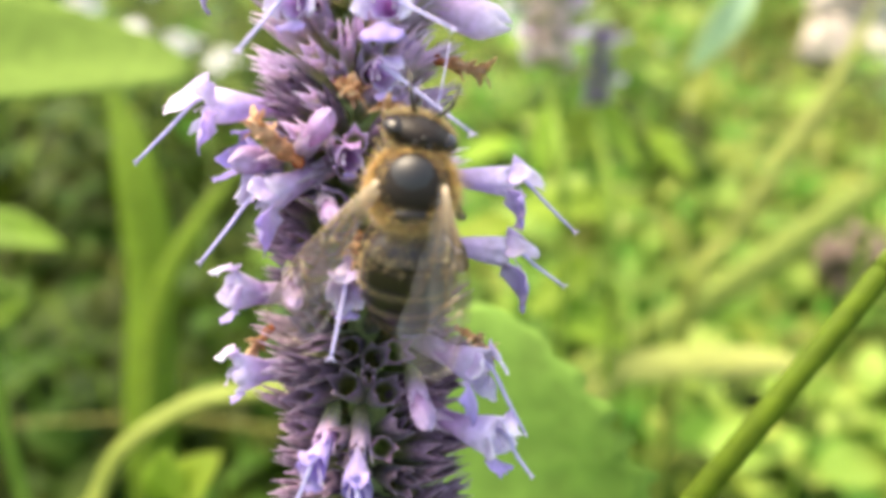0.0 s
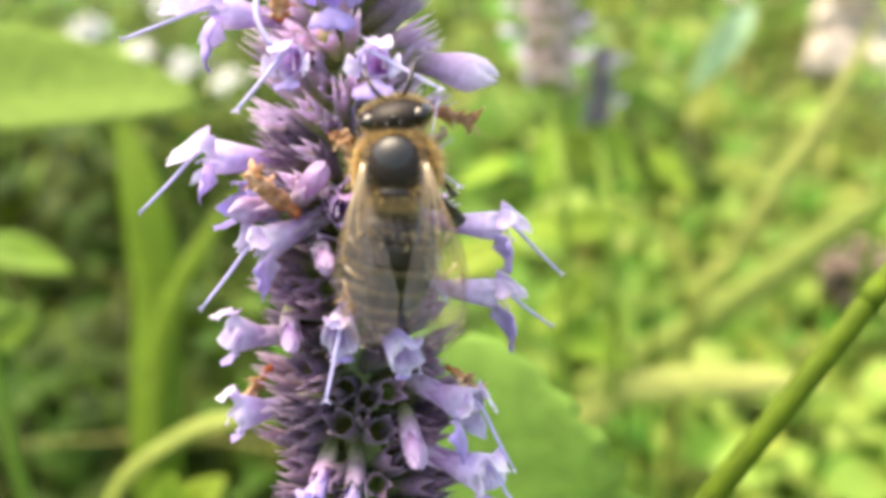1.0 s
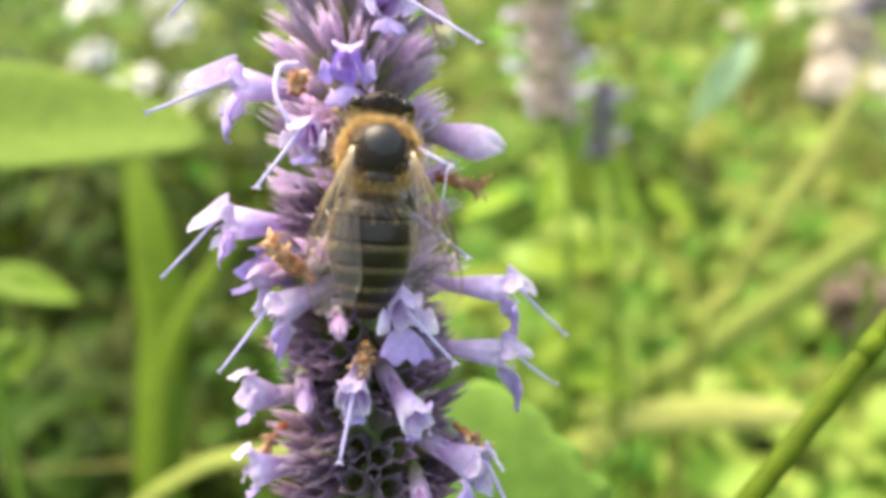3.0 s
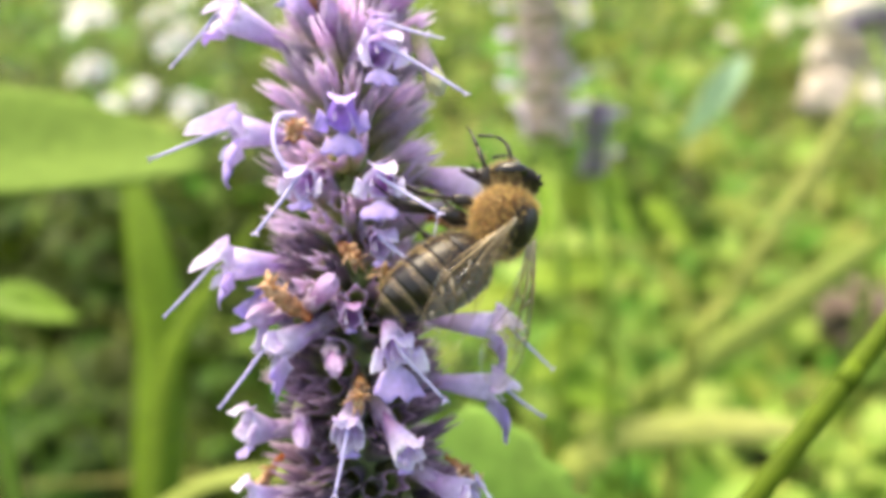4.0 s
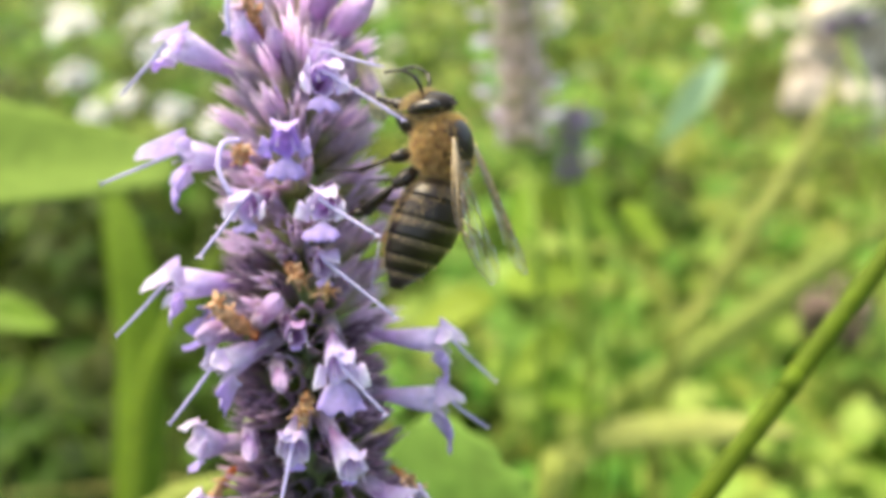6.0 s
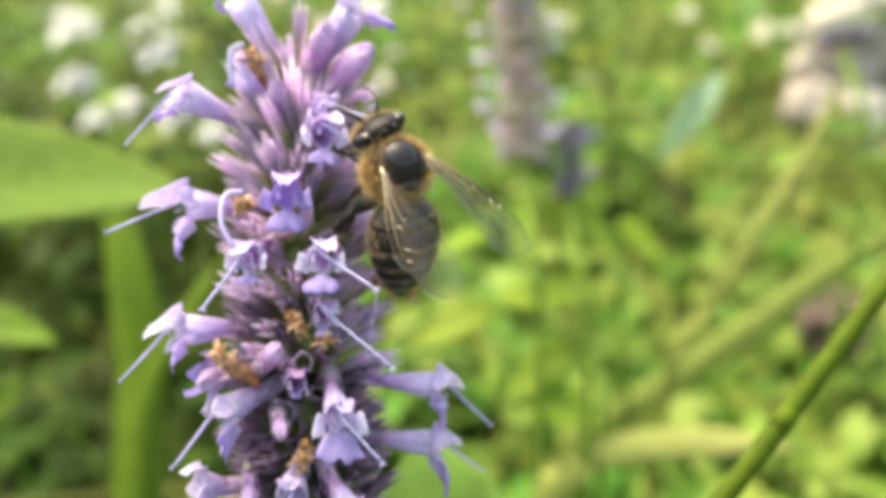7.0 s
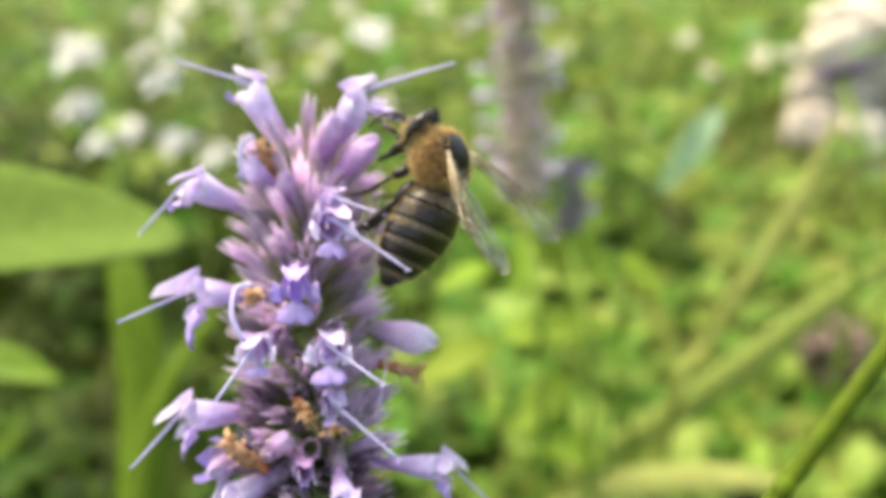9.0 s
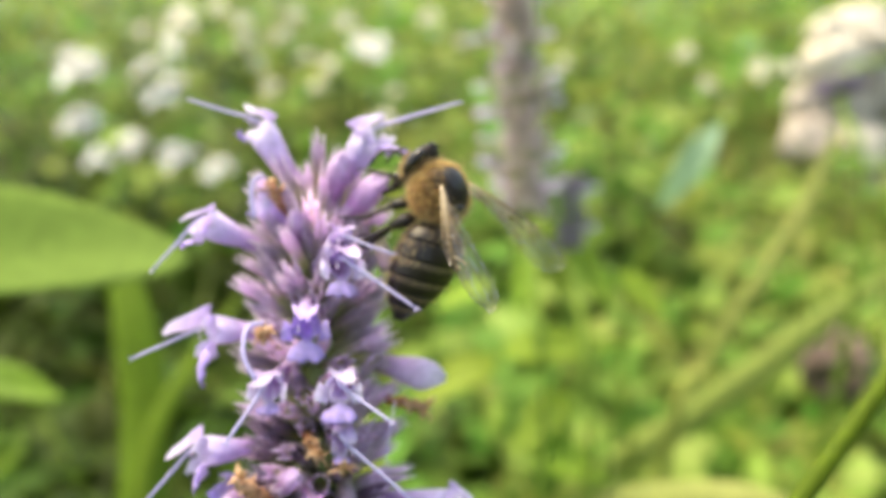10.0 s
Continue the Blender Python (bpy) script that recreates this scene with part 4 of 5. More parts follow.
def main_florets():
    # outer florets seen against the garden
    floret((-8.4, 49.0, 8.2), (-13.0, 46.6, 7.9), (-16.5, 45.8, 4.8), 2.2, 2.4, 1.5, 1.0, PETAL, droop_to=(0.1, -0.6, -0.8))
    floret((-8.4, 48.0, 16.3), (-12.4, 45.9, 15.9), (-17.3, 45.2, 14.4), 2.6, 3.6, 1.6, 1.05, PETAL, droop_to=(0.1, -0.6, -0.8))
    floret((-6.5, 46.5, 4.4), (-9.6, 45.0, 2.7), (-12.7, 44.5, -0.6), 1.2, 2.8, 1.0, 1.0, PETAL, droop_to=(0.1, -0.6, -0.8))
    floret((-8.7, 48.2, 21.9), (-13.0, 46.2, 23.5), (-16.4, 46.0, 20.4), 1.9, 1.8, 0.8)
    floret((-1.5, 49.5, 4.6), (4.0, 49.0, 3.7), (7.6, 50.0, 1.1), 1.8, 2.6, 1.5, 0.86, PETAL, droop_to=(0.1, -0.6, -0.8))
    floret((-1.5, 49.5, 0.4), (3.8, 49.6, -0.3), (7.0, 50.5, -2.1), 1.8, 3.4, 1.6, 0.86, PETAL, droop_to=(0.1, -0.6, -0.8))
    floret((-0.8, 48.0, -5.4), (2.0, 46.2, -6.7), (4.4, 46.5, -10.0), 1.2, 2.4, 1.3, 1.0, PETAL, droop_to=(0.1, -0.6, -0.8))
    floret((-0.8, 48.0, -9.3), (3.0, 46.0, -10.4), (4.6, 45.5, -12.0), 1.2, 1.4, 0.6)
    # florets that face out
    floret((-5.9, 47.0, 18.0), (-5.4, 42.6, 16.2), None, 1.4, 2.3, 1.2, 1.0, LIP)
    floret((-7.0, 46.5, 13.6), (-7.7, 42.2, 12.2), (-9.6, 39.8, 9.4), 1.2, 1.4, 0.8, 0.9)
    floret((-2.8, 46.5, 13.0), (-2.9, 42.2, 12.2), (0.4, 40.0, 10.4), 1.4, 2.2, 1.4, 0.95)
    floret((-4.0, 46.5, 9.6), (-3.0, 43.0, 8.6), (1.3, 41.4, 5.7), 1.2, 1.0, 0.8, 0.8)
    floret((-3.0, 46.5, 4.8), (-2.0, 42.8, 2.4), (0.6, 42.0, 0.0), 0.8, 2.9, 0.7)
    floret((-4.9, 46.5, -0.4), (-5.0, 43.4, -2.5), (-5.6, 42.2, -5.3), 0.5, 0.8, 0.3, 1.1)
    floret((-4.6, 47.5, 21.2), (-2.9, 43.2, 20.2), (1.9, 41.4, 17.4), 1.4, 2.0, 1.3)
    floret((-5.9, 46.5, 5.6), (-4.9, 43.4, 4.4), None, 0.7, 0.6, 0.5, 0.7, BUD, "half-open pinkish floret")
    floret((-6.4, 46.5, -10.0), (-6.6, 43.3, -11.4), (-7.6, 42.6, -13.0), 0.6, 0.9, 0.5, 0.8, LIP)
    floret((-4.6, 46.5, -10.4), (-4.3, 43.0, -12.4), (-4.1, 42.0, -15.0), 0.6, 0.9, 0.3, 0.85, LIP)
    floret((-9.4, 47.6, -2.4), (-11.6, 46.4, -2.4), None, 1.2, 1.2, 0.9)
    floret((-9.0, 48.2, -6.6), (-11.6, 47.2, -7.0), None, 1.0, 1.0, 0.8)
    floret((-8.8, 48.4, 4.4), (-11.2, 46.4, 5.2), None, 0.8, 2.0, 1.3, 0.9, LIP)
    sh = grid()
    tube(sh, bend([(0.3, 46.5, 11.3), (0.0, 45.5, 9.4), (-0.3, 45.0, 7.7), (-0.1, 45.0, 7.2)], 4), [0.05] * 13, 5)
    part("silk_thread", sh, PALE, SPIKE, "thin pale silk thread")
    # the tuft at the tip
    floret((-6.3, 49.8, 26.0), (-9.9, 48.4, 30.9), (-14.6, 48.0, 33.0), 1.9, 1.0, 0.3, 1.05)
    floret((-5.0, 49.6, 25.4), (-1.4, 47.9, 30.0), (5.0, 47.0, 32.3), 1.9, 2.4, 1.7, 1.15)
    floret((-5.2, 48.2, 20.8), (-3.2, 44.2, 21.8), (0.4, 42.6, 21.0), 1.1, 1.1, 0.9)
    floret((-6.6, 49.0, 23.2), (-9.4, 46.4, 25.0), None, 0.9, 0.8, 0.5, 0.75)
    closed_bud((-4.6, 49.0, 24.4), (-3.4, 46.6, 28.2), 0.95, BUD, "closed violet bud")
    closed_bud((-4.4, 49.0, 23.6), (-0.6, 46.8, 26.6), 1.0, BUD, "closed dusky bud")
    closed_bud((-6.3, 49.0, 22.2), (-6.5, 45.4, 24.0), 0.8)
    closed_bud((-1.5, 48.5, 13.9), (3.2, 48.0, 12.7), 1.15, PETAL, "plump closed lilac bud")
    floret((-3.4, 46.4, -1.2), (-1.5, 43.1, -3.6), None, 0.5, 0.6, 0.3, 0.95, PETAL, "half-open drooping lilac floret")
    closed_bud((-7.8, 46.2, 5.2), (-5.9, 43.2, 6.8), 0.7)
    closed_bud((-6.4, 46.2, 2.6), (-5.7, 43.4, 1.5), 0.62)
    closed_bud((-1.6, 47.0, -7.5), (-0.9, 43.4, -8.9), 0.7)
    closed_bud((-8.4, 47.0, -1.6), (-7.8, 44.2, -2.8), 0.6)
    closed_bud((-0.6, 48.0, 21.6), (0.4, 47.0, 18.9), 0.7, SAGE, "pale greenish bud")
    closed_bud((-9.0, 47.5, 5.2), (-10.9, 44.6, 4.6), 0.8)
    # what has faded
    withered((-7.6, 45.4, 4.5), (-10.0, 43.4, 6.6), 0.62, 1)
    withered((-5.8, 46.0, 9.1), (-4.4, 43.0, 7.9), 0.45, 2, None, "withered tan floret")
    withered((-4.6, 46.0, 0.9), (-4.3, 43.2, -0.4), 0.5, 3, None, "withered tan floret")
    withered((-8.8, 46.0, 15.6), (-7.9, 43.2, 16.2), 0.5, 4, [(-8.1, 43.0, 16.6), (-9.0, 42.4, 16.3), (-9.1, 41.8, 14.6), (-8.3, 41.6, 13.0)])
    withered((-7.6, 48.4, 24.6), (-8.6, 46.2, 26.6), 0.5, 5, [(-8.8, 46.0, 27.0), (-9.5, 45.5, 26.2), (-9.3, 45.2, 23.8)])
    withered((-10.0, 49.6, -4.4), (-11.5, 49.6, -6.4), 0.36, 6, None, "withered rust-coloured floret")
    withered((-0.6, 50.0, 11.2), (2.5, 50.0, 10.4), 0.5, 7, None, "withered rust-coloured floret")
    withered((-3.4, 45.6, 8.0), (-2.9, 43.0, 7.0), 0.35, 8, None, "withered tan floret")
    withered((0.6, 48.6, -4.4), (2.6, 47.4, -5.6), 0.3, 9, None, "withered rust-coloured floret")


main_florets()


def far_spike(label, low, high, wide, seed, pale=False, calyces=None):
    """A whole flower spike on its stem, further back; low and high: the ends of its flowers."""
    low, high = Vector(low), Vector(high)
    ob = thing("flower_spike", label, "flower spike")
    bm = grid()
    g = to_ground(low.x + 6, low.y + 14, low.z)
    tube(bm, bend([g, low - Vector((-4, -8, 90)), low, high]), [1.6] * 12 + [1.2] * 6 + [0.8], 8)
    part("stem", bm, FARSTEM, ob)
    rnd = random.Random(seed)
    n = int((high.z - low.z) / (4.0 * wide))
    tiers = [low.z + 4.0 * wide * (k + rnd.uniform(-0.2, 0.2)) for k in range(n)]
    whorls(ob, lambda z: low + (high - low) * (z - low.z) / (high.z - low.z), tiers, rnd, lambda z: 16, lambda z: 24 + 30 * max(0, (z - high.z + 10) / 10), wide, young=calyces or (PALE_MESHES if pale else CALYX_MESHES))
    for k in range(int(n * (2.6 if pale else 0.8))):
        z = rnd.uniform(low.z, high.z - 4)
        a = rnd.uniform(0, 2 * math.pi)
        c = low + (high - low) * (z - low.z) / (high.z - low.z)
        o = Vector((math.cos(a), math.sin(a), 0.1))
        bm = grid()
        p, q = c + o * 5.5 * wide, c + o * 9.5 * wide
        tube(bm, [p, (p + q) / 2, q], [0.5, 0.7, 1.0], 8)
        part("floret", bm, LIP if calyces else PETAL, ob)


far_spike("tall pale lilac flower spike, blurred by distance", (30, 243, 54), (27, 243, 140), 1.42, 31, True)
far_spike("short dark purple flower spike beside a taller one", (44, 246, 43), (46.5, 246, 67), 0.8, 32, calyces=DARK_MESHES)
far_spike("dark violet flower spike rising from the bed", (182, 352, 121), (205, 352, 136), 1.9, 33, calyces=DARK_MESHES)
far_spike("dark violet flower spike rising from the bed", (-262, 420, 172), (-258, 420, 215), 1.5, 34, calyces=DARK_MESHES)
BEE = [
    (0.0, -1.50, 40.30, 2.87, 87, 3, 1),
    (0.5, -1.73, 40.30, 3.66, 87, 4, -0),
    (1.0, -1.73, 40.30, 6.42, 87, 1, -3),
    (1.5, -3.14, 40.00, 4.19, 87, 3, -0),
    (2.0, -2.32, 40.30, 7.53, 87, 6, 2),
    (2.5, -3.08, 40.30, 9.45, 87, -7, 1),
    (2.7, -3.48, 40.30, 10.75, 87, -2, 0),
    (3.8, 0.87, 42.50, 11.47, 112, 18, 65),
    (4.0, 4.13, 42.50, 10.14, 116, 18, 69),
    (4.5, 4.14, 43.00, 10.21, 96, 1, 84),
    (5.0, 4.76, 43.00, 10.07, 93, 1, 78),
    (6.3, 3.88, 42.50, 16.78, 76, -11, 52),
    (6.5, 2.81, 42.00, 15.75, 74, -22, 37),
    (7.0, 1.59, 42.00, 17.77, 83, -16, 25),
    (7.5, 0.89, 42.00, 18.25, 85, -12, 24),
    (8.0, 4.26, 43.00, 19.80, 85, -3, 63),
    (8.5, 3.15, 42.50, 22.53, 86, -4, 47),
    (9.0, 4.14, 43.00, 24.58, 80, -6, 60),
    (9.5, 2.82, 43.00, 25.96, 78, -8, 55),
    (10.0, 3.51, 43.00, 25.05, 81, -7, 51),
]
ABDOMEN = [(0.0, 33, -2), (0.5, 16, -6), (1.0, 19, -10), (1.5, 31, -7), (2.0, 19, -6), (2.5, 5, -2), (2.7, 13, -0), (3.8, 0, 2), (4.0, 16, -9), (4.5, 20, -9), (5.0, 28, -13), (6.3, 23, -3), (6.5, 37, 15), (7.0, 33, 0), (7.5, 24, 2), (8.0, 29, -17), (8.5, 15, -14), (9.0, 30, -19), (9.5, 28, -19), (10.0, 29, -10)]
# time, then for the left and the right wing: how far it is swept out and how far it is lowered along the flank; last, how far both are raised
WINGS = [(0.0, 38, 14, 6, 14, 5), (0.5, 16, 14, 8, 14, 5), (1.0, 4, 14, 14, 14, 5), (1.5, 35, 14, 35, 14, 5), (2.0, 20, 14, 6, 14, 5), (2.5, 10, 14, 26, 14, 5), (2.7, 12, 14, 24, 14, 5), (3.8, 15, 40, 25, -35, 2), (4.0, 15, 44, 25, -35, 2), (4.5, 14, 8, 24, -35, 12), (5.0, 14, 8, 24, -35, 12), (6.3, 8, 14, 30, 14, 5), (6.5, 2, 14, 40, 14, 5), (7.0, 0, 14, 42, 14, 5), (7.5, 0, 14, 40, 14, 5), (8.0, 10, 10, 35, 0, 18), (8.5, 6, 10, 32, 0, 12), (9.0, 14, 10, 50, 0, 16), (9.5, 16, 10, 50, 0, 18), (10.0, 12, 10, 50, 0, 14)]
HEAD = [(0.0, 24, 14, -12), (0.5, 26, 6, 0), (1.0, 24, 0, 8), (1.5, 10, 0, 0), (2.0, 18, 5, 0), (2.7, -25, 0, 0), (3.8, -25, 0, 0), (4.5, -32, 0, 0), (5.2, -32, 0, 0), (6.3, 14, 0, 18), (7.5, 10, 0, 16), (8.0, -30, 14, 5), (8.5, -34, 18, 6), (9.0, -34, 15, 6), (9.5, -24, 14, 10), (10.0, -34, 16, 10)]


# ---- the honey bee (its own frame: y to the head, z to the back, origin in the thorax) ----
def spots_on(rnd, count, centre, radii, keep):
    out = []
    while len(out) < count:
        d = Vector([rnd.gauss(0, 1) for _ in range(3)]).normalized()
        if keep(d):
            out.append((Vector(centre) + Vector((d.x * radii[0], d.y * radii[1], d.z * radii[2])), d))
    return out


def make_bee():
    rnd = random.Random(21)
    bee = thing("honey_bee", "brown furry honey bee with clear wings on the flower spike", "bee")
    P = {}
    # thorax
    bm = grid()
    ball(bm, (0, 0, 0), (2.06, 2.0, 1.82), 22, 14)
    tho = part("thorax", bm, CHITIN, bee)
    bm = grid()
    ball(bm, (0, 0.25, 0.55), (1.46, 1.50, 1.34), 28, 18)
    part("scutum", bm, SHIELD, tho, "bare dark shield on the thorax")
    bm = grid()
    ball(bm, (0, -1.38, 0.95), (1.08, 0.46, 0.56), 18, 12)
    part("scutellum", bm, AMBER, tho, "brown crescent behind the shield")
    bm = grid()
    bare = lambda d: not (d.z > 0.30 and (d.x / 0.86) ** 2 + ((d.y - 0.12) / 0.86) ** 2 < 0.86)
    hairs(bm, spots_on(rnd, 11000, (0, 0, 0), (2.06, 2.0, 1.82), bare), 0.48, 0.019, (0, -0.9, 0.2), rnd, 0.5)
    hairs(bm, spots_on(rnd, 1500, (0, 0, 0), (2.06, 2.0, 1.82), bare), 0.92, 0.017, (0, -0.7, 0.05), rnd, 0.45)
    hairs(bm, spots_on(rnd, 1800, (0, 0.25, 0.55), (1.45, 1.49, 1.33), lambda d: 0.05 < d.z < 0.62), 0.46, 0.015, (0, -0.3, 0.5), rnd, 0.45)
    part("fur", bm, FUR, tho, "dense amber fur")
    for k in (-1, 1):
        bm = grid()
        ball(bm, (1.45 * k, 0.55, 0.85), (0.28, 0.4, 0.25), 10, 7)
        part("tegula", bm, CHITIN, tho)
    # head
    bm = grid()
    ball(bm, (0, 0.75, -0.35), (1.46, 0.80, 1.5), 22, 16, shape=lambda d: 1 - 0.22 * max(0, -d.z) * abs(d.x) - 0.1 * max(0, -d.z))
    head = part("head", bm, CHITIN, bee)
    for k in (-1, 1):
        bm = grid()
        ball(bm, (1.14 * k, 0.80, -0.20), (0.60, 0.47, 1.0), 18, 14)
        part("eye", bm, EYE_GLOSS, head, "large glossy black compound eye")
        bm = grid()
        tube(bm, [(0.35 * k, 1.45, -0.5), (0.75 * k, 2.0, -0.35), (1.0 * k, 2.5, -0.5)], [0.12, 0.11, 0.12], 7)
        line = bend([(1.0 * k, 2.5, -0.5), (1.1 * k, 2.9, -1.0), (1.2 * k, 3.0, -1.6), (1.3 * k, 3.0, -2.1)], 4)
        tube(bm, line, [0.085] * (len(line) - 1) + [0.05], 7)
        part("antenna", bm, LEG, head, "elbowed black antenna")
        bm = grid()
        tube(bm, bend([(0.45 * k, 1.0, -1.7), (0.4 * k, 1.2, -2.2), (0.08 * k, 1.3, -2.5)]), [0.3] * 6 + [0.24] * 4 + [0.2, 0.18, 0.1], 7)
        part("mandible", bm, LEG, head)
    for x, y, z in ((0, 0.95, 1.12), (-0.3, 0.68, 1.15), (0.3, 0.68, 1.15)):
        bm = grid()
        ball(bm, (x, y, z), (0.14, 0.14, 0.12), 8, 6)
        part("ocellus", bm, EYE_GLOSS, head)
    bm = grid()
    tube(bm, [(0, 1.0, -1.7), (0, 1.3, -2.6), (0, 1.7, -3.4)], [0.3, 0.22, 0.1], 8)
    part("tongue", bm, LEG, head)
    bm = grid()
    hairs(bm, spots_on(rnd, 3400, (0, 0.75, -0.35), (1.5, 0.79, 1.48), lambda d: (d.y > 0.1 and d.z < 0.15) or (d.y < -0.2 and d.z < 0.5)), 0.38, 0.022, (0, 0.1, 0.1), rnd)
    part("fur", bm, ASHFUR, head)
    for ob in (head, *head.children):
        ob.data.transform(Matrix.Scale(1.1, 4))
    P["head"] = head
    # abdomen: a narrow waist and overlapping plates, along -y from the waist
    stretch = 1.05
    profile = ((0.0, 0.45), (0.35, 0.95), (0.9, 1.55), (1.8, 1.92), (3.0, 2.0), (4.2, 1.86), (5.3, 1.5), (6.2, 1.02), (7.0, 0.34))
    size = lambda s: float(np.interp(s, [a for a, _ in profile], [b for _, b in profile]))
    sag = lambda s: -0.02 * s * s
    bm = grid()
    tube(bm, [(0, -s, sag(s) - 0.06) for s in np.linspace(0, 6.9, 16).tolist()], [size(s) * 0.95 for s in np.linspace(0, 6.9, 16).tolist()], 18, 0.86)
    abd = part("abdomen", bm, CHITIN, bee)
    cuts = (0.3, 1.5, 2.75, 3.95, 5.05, 6.0, 7.0)
    for a, b in zip(cuts, cuts[1:]):
        bm = grid()
        ss = np.linspace(a, b + 0.12, 7).tolist()
        rows = []
        for j, s in enumerate(ss):
            t = j / 6
            r = size(min(s, 6.95)) + 0.05 + 0.10 * t * (1 - 0.6 * (b > 6.5)) - 0.02
            rows.append([vert(bm, (r * math.cos(w), -s, sag(s) + 0.86 * r * math.sin(w)), t) for w in np.linspace(-0.75, math.pi + 0.75, 25)])
        end = rows[-1]
        rows.append([vert(bm, (v.co.x / MM * 0.93, v.co.y / MM + 0.02, v.co.z / MM * 0.93 + sag(b) * 0.07), 1.0) for v in end])
        for p, q in zip(rows, rows[1:]):
            for k in range(24):
                face(bm, (p[k], q[k], q[k + 1], p[k + 1]))
        part("tergite", bm, AMBER if b < 3 else TERGITE, abd, "dark plate with a pale hair band")
    bm = grid()
    spots = []
    for a in cuts[2:-1]:
        for _ in range(80):
            w, s = rnd.uniform(-0.6, math.pi + 0.6), a + rnd.uniform(0.12, 0.26)
            r = size(s) + 0.03
            spots.append(((r * math.cos(w), -s, sag(s) + 0.86 * r * math.sin(w)), (math.cos(w), -0.6, math.sin(w))))
    hairs(bm, spots, 0.27, 0.02, (0, -1.2, 0), rnd, 0.2)
    spots = []
    for _ in range(3600):
        if rnd.random() < 0.4:
            w, s = rnd.uniform(-0.55 * math.pi - 0.75, -0.45 * math.pi + 0.75), rnd.uniform(0.4, 6.0)
        else:
            w, s = rnd.uniform(-math.pi, math.pi), 0.1 + 1.5 * rnd.random() ** 1.5
            if abs(math.sin(w)) < 0.6 or w < 0:
                s *= 2.1
        r = size(s) * 0.97 + 0.06
        spots.append(((r * math.cos(w), -s, sag(s) + 0.84 * r * math.sin(w)), (math.cos(w), -0.3, math.sin(w))))
    hairs(bm, spots, 0.46, 0.026, (0, -0.8, 0), rnd, 0.25)
    part("fur", bm, ASHFUR, abd, "pale brown hair bands")
    for ob in (abd, *abd.children):
        ob.data.transform(Matrix.Diagonal((1.13, stretch, 1.14, 1)))
    P["abdomen"] = abd

    # wings: flat along -y from the hinge, leading edge outwards
    def wing(name, k, length, width, veins):
        bm = grid()
        chord = lambda v: width * float(np.interp(v, (0, 0.08, 0.2, 0.4, 0.6, 0.75, 0.86, 0.94, 0.98, 1), (0.12, 0.17, 0.32, 0.62, 0.90, 1.0, 0.92, 0.66, 0.38, 0.06)))
        lead = lambda v: width * float(np.interp(v, (0, 0.3, 0.6, 0.82, 0.93, 1), (0.06, 0.17, 0.22, 0.13, -0.03, -0.34)))
        rise = lambda u, v: 0.12 * math.sin(7 * v) * v + 0.2 * v * v + (0.045 * math.sin(11 * u + 3 * v) + 0.018 * math.sin(23 * u - 9 * v)) * min(1.0, 3 * v)
        fn = lambda u, v: (k * (lead(v) - (0.5 - 0.5 * u) * chord(v)), -length * v, rise(u, v))
        sheet(bm, fn, 21, 30, 0.02)
        ob = part(name, bm, WING, bee, "clear brownish veined wing")
        for path in veins:
            sh = grid()
            line = bend([Vector(fn(u, v)) + Vector((0, 0, 0.02)) for u, v in path], 6)
            tube(sh, line, [0.060 - 0.046 * i / len(line) for i in range(len(line))], 5)
            part("vein", sh, VEIN, ob)
        return ob
    fore = ([(1, 0.02), (1, 0.3), (0.98, 0.6), (0.9, 0.85), (0.5, 0.97)], [(0.9, 0.02), (0.82, 0.3), (0.80, 0.55), (0.95, 0.7)], [(0.7, 0.02), (0.4, 0.3), (0.3, 0.5), (0.5, 0.72), (0.6, 0.85)],
            [(0.4, 0.03), (-0.2, 0.25), (-0.5, 0.5), (-0.9, 0.62)], [(0.8, 0.42), (0.35, 0.48), (-0.4, 0.5)], [(0.82, 0.58), (0.45, 0.62), (0.0, 0.66), (-0.3, 0.8)], [(0.35, 0.4), (-0.35, 0.38)], [(0.9, 0.66), (0.5, 0.73)])
    hind = ([(1, 0.02), (1, 0.4), (0.95, 0.7), (0.7, 0.9)], [(0.7, 0.02), (0.3, 0.4), (0.1, 0.75)], [(0.4, 0.03), (-0.5, 0.4), (-0.6, 0.6)])
    for k, side in ((-1, "left"), (1, "right")):
        P["fore_" + side] = wing("forewing", k, 9.0, 3.0, fore)
        P["hind_" + side] = wing("hindwing", k, 6.4, 2.0, hind)

    # legs: thigh, shin and foot
    def leg(name, k, pts, fat):
        c = Vector((pts[0][0] * k, pts[0][1], pts[0][2]))
        q = [Vector((x * k, y, z)) - c for x, y, z in pts]
        bm = grid()
        tube(bm, [q[0], (q[0] + q[1]) / 2, q[1]], [0.28, 0.36 + 0.1 * fat, 0.26], 9)
        ob = part(name, bm, LEG, bee)
        ob.location = c * MM
        bm = grid()
        tube(bm, [q[1], q[1] * 0.6 + q[2] * 0.4, q[2]], [0.2, 0.24 * fat, 0.30 * fat], 9, 0.55)
        part("tibia", bm, LEG, ob)
        bm = grid()
        line = bend([q[2], q[2] * 0.55 + q[3] * 0.45, q[3] * 0.9 + q[2] * 0.1, q[3]], 2)
        tube(bm, line, [0.24 * fat, 0.25 * fat, 0.2, 0.12, 0.11, 0.10, 0.13], 8, 0.6)
        for s in (-1, 1):
            tube(bm, [q[3], q[3] + Vector((0.14 * s, 0.05, -0.18)), q[3] + Vector((0.2 * s, 0.1, -0.34))], [0.06, 0.05, 0.02], 5)
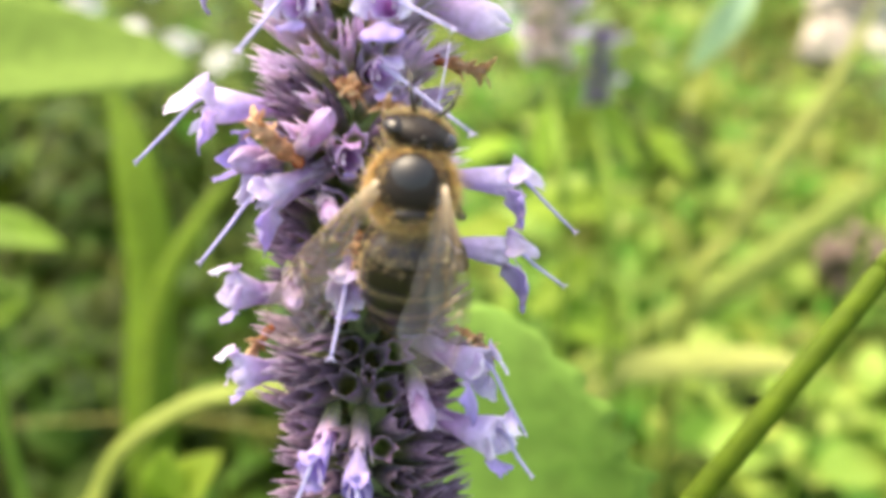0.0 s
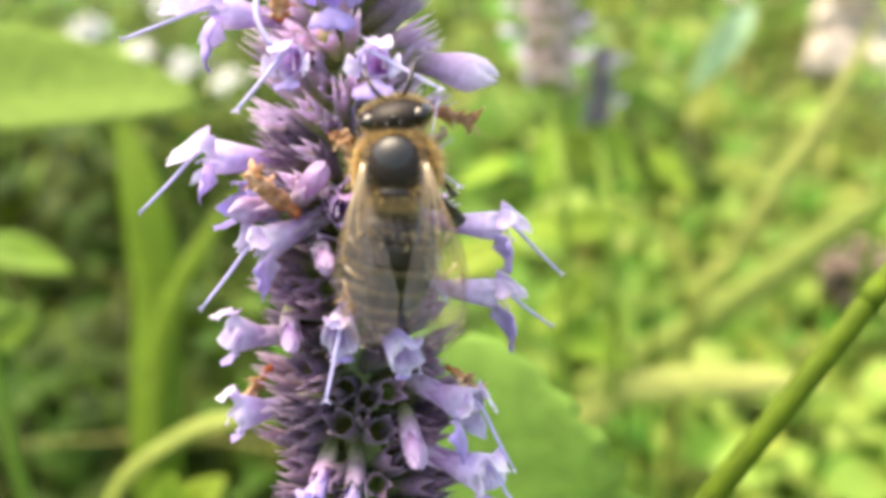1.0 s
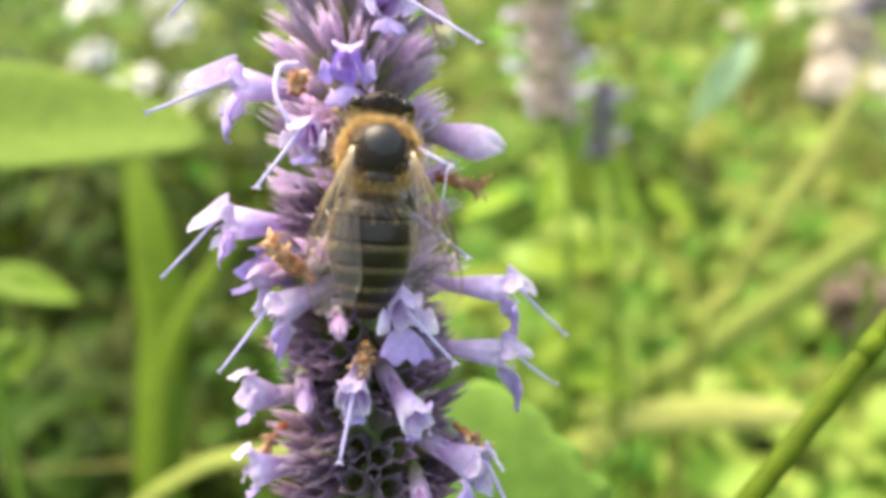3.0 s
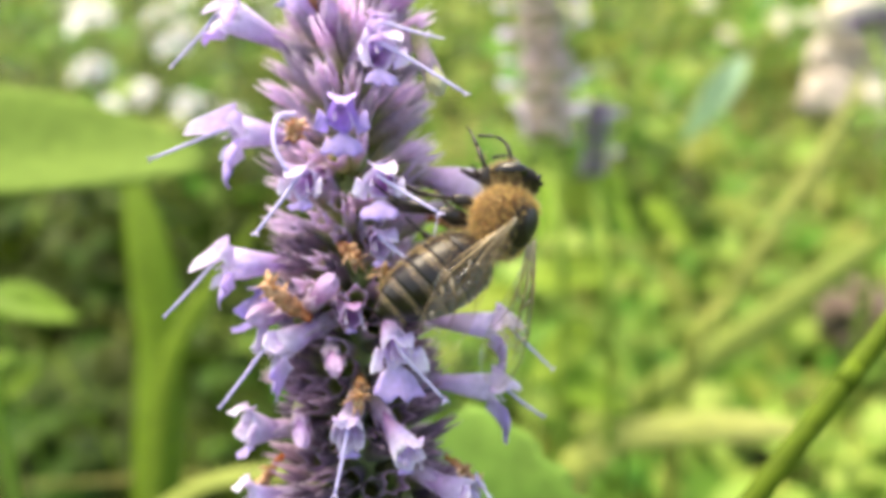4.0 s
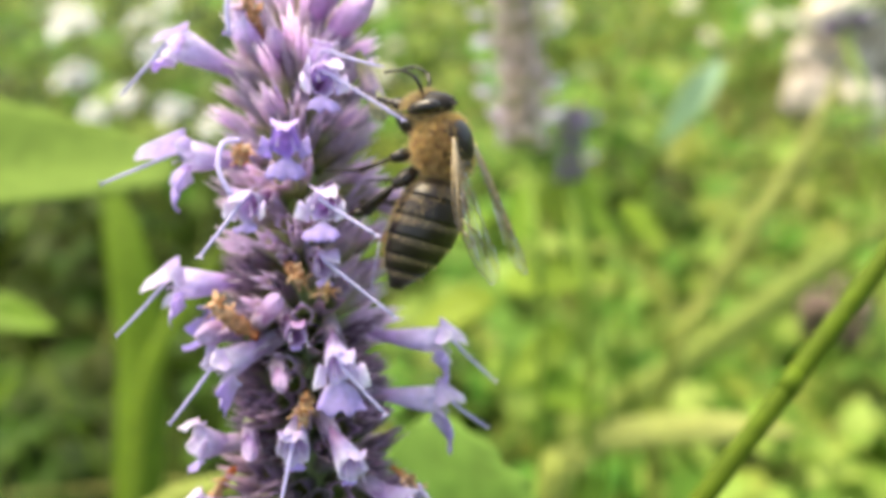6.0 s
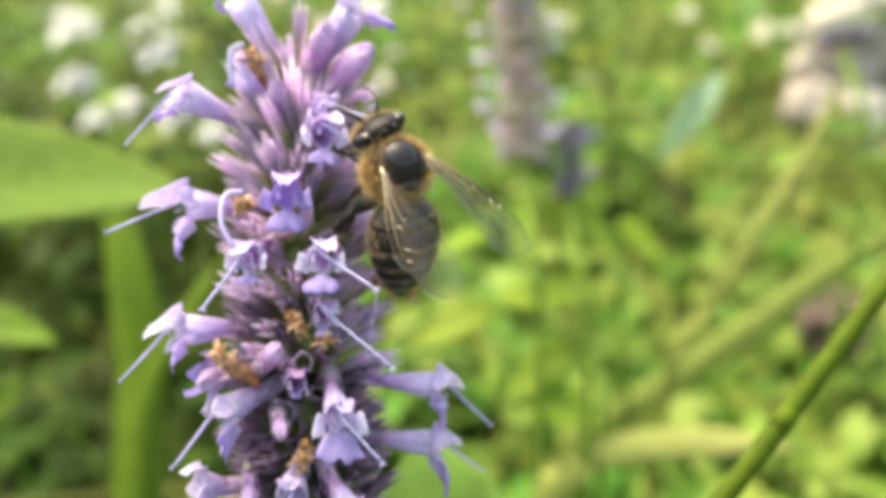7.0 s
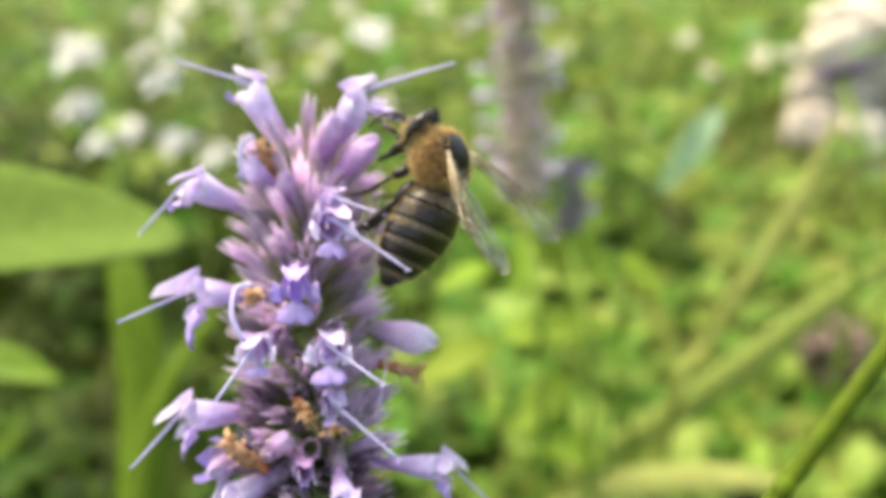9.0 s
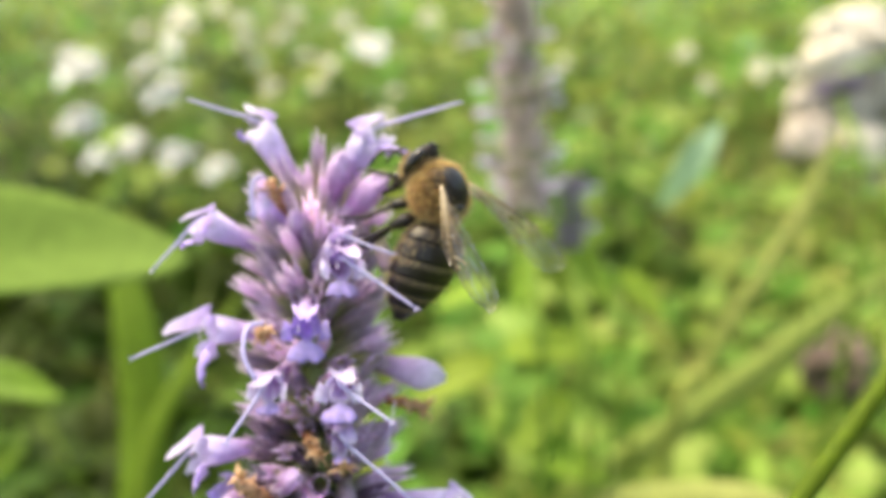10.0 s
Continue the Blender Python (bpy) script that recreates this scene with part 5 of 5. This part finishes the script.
        part("tarsus", bm, LEG, ob)
        bm = grid()
        spots = []
        for a, b in ((q[0], q[1]), (q[1], q[2])):
            for _ in range(60):
                t = rnd.random()
                n = Vector([rnd.gauss(0, 1) for _ in range(3)]).normalized()
                spots.append((a * (1 - t) + b * t + n * 0.2, n))
        hairs(bm, spots, 0.34, 0.025, (0, -0.2, -0.4), rnd)
        part("fur", bm, ASHFUR, ob)
        return ob
    for k, side in ((-1, "left"), (1, "right")):
        P["front_" + side] = leg("front_leg", k, ((0.6, 1.1, -1.5), (1.7, 2.0, -2.0), (2.0, 2.8, -3.0), (1.8, 3.6, -4.2)), 0.8)
        P["middle_" + side] = leg("middle_leg", k, ((0.7, 0.0, -1.6), (2.2, -0.2, -2.5), (2.6, -0.4, -4.5), (2.4, 0.2, -6.8)), 0.9)
        P["rear_" + side] = leg("rear_leg", k, ((0.7, -1.0, -1.5), (2.3, -1.9, -2.6), (2.7, -3.0, -4.7), (2.5, -2.8, -7.0)), 1.8)
    return bee, P


BEE_OB, BEE_PARTS = make_bee()


def motions():
    walk(BEE_OB, [(t, BASE @ pose(x * MM, y * MM, z * MM, rx, ry, rz)) for t, x, y, z, rx, ry, rz in BEE])
    walk(BEE_PARTS["abdomen"], [(t, pose(0, -1.6 * MM, -0.3 * MM, rx, 0, rz)) for t, rx, rz in ABDOMEN])
    walk(BEE_PARTS["head"], [(t, pose(0, 1.8 * MM, -0.1 * MM, rx, ry, rz)) for t, rx, ry, rz in HEAD])
    for side, k in (("left", -1), ("right", 1)):
        for name, more, drop in (("fore_", 0, 0.0), ("hind_", 9, -0.12)):
            rows = []
            for row in WINGS:
                t, out, flank = row[0], row[1 if k < 0 else 3], row[2 if k < 0 else 4]
                hinge = pose(1.35 * k * MM, (0.2 - 0.5 * (more > 0)) * MM, (1.4 + drop) * MM, 0, flank * k, 0)
                rows.append((t, hinge @ pose(0, 0, 0, -row[5], 0, (out + more) * k)))
            walk(BEE_PARTS[name + side], rows)
        for name, at, phase in (("front_", (0.6, 1.1, -1.5), 0.0), ("middle_", (0.7, 0.0, -1.6), 2.1), ("rear_", (0.7, -1.0, -1.5), 4.2)):
            rows = []
            for row in BEE:
                t = row[0]
                step = 12 * math.sin(2.3 * t + phase + (1.6 if k > 0 else 0))
                rows.append((t, pose(at[0] * k * MM, at[1] * MM, at[2] * MM, step, 0, 0.5 * step * k)))
            walk(BEE_PARTS[name + side], rows)


motions()
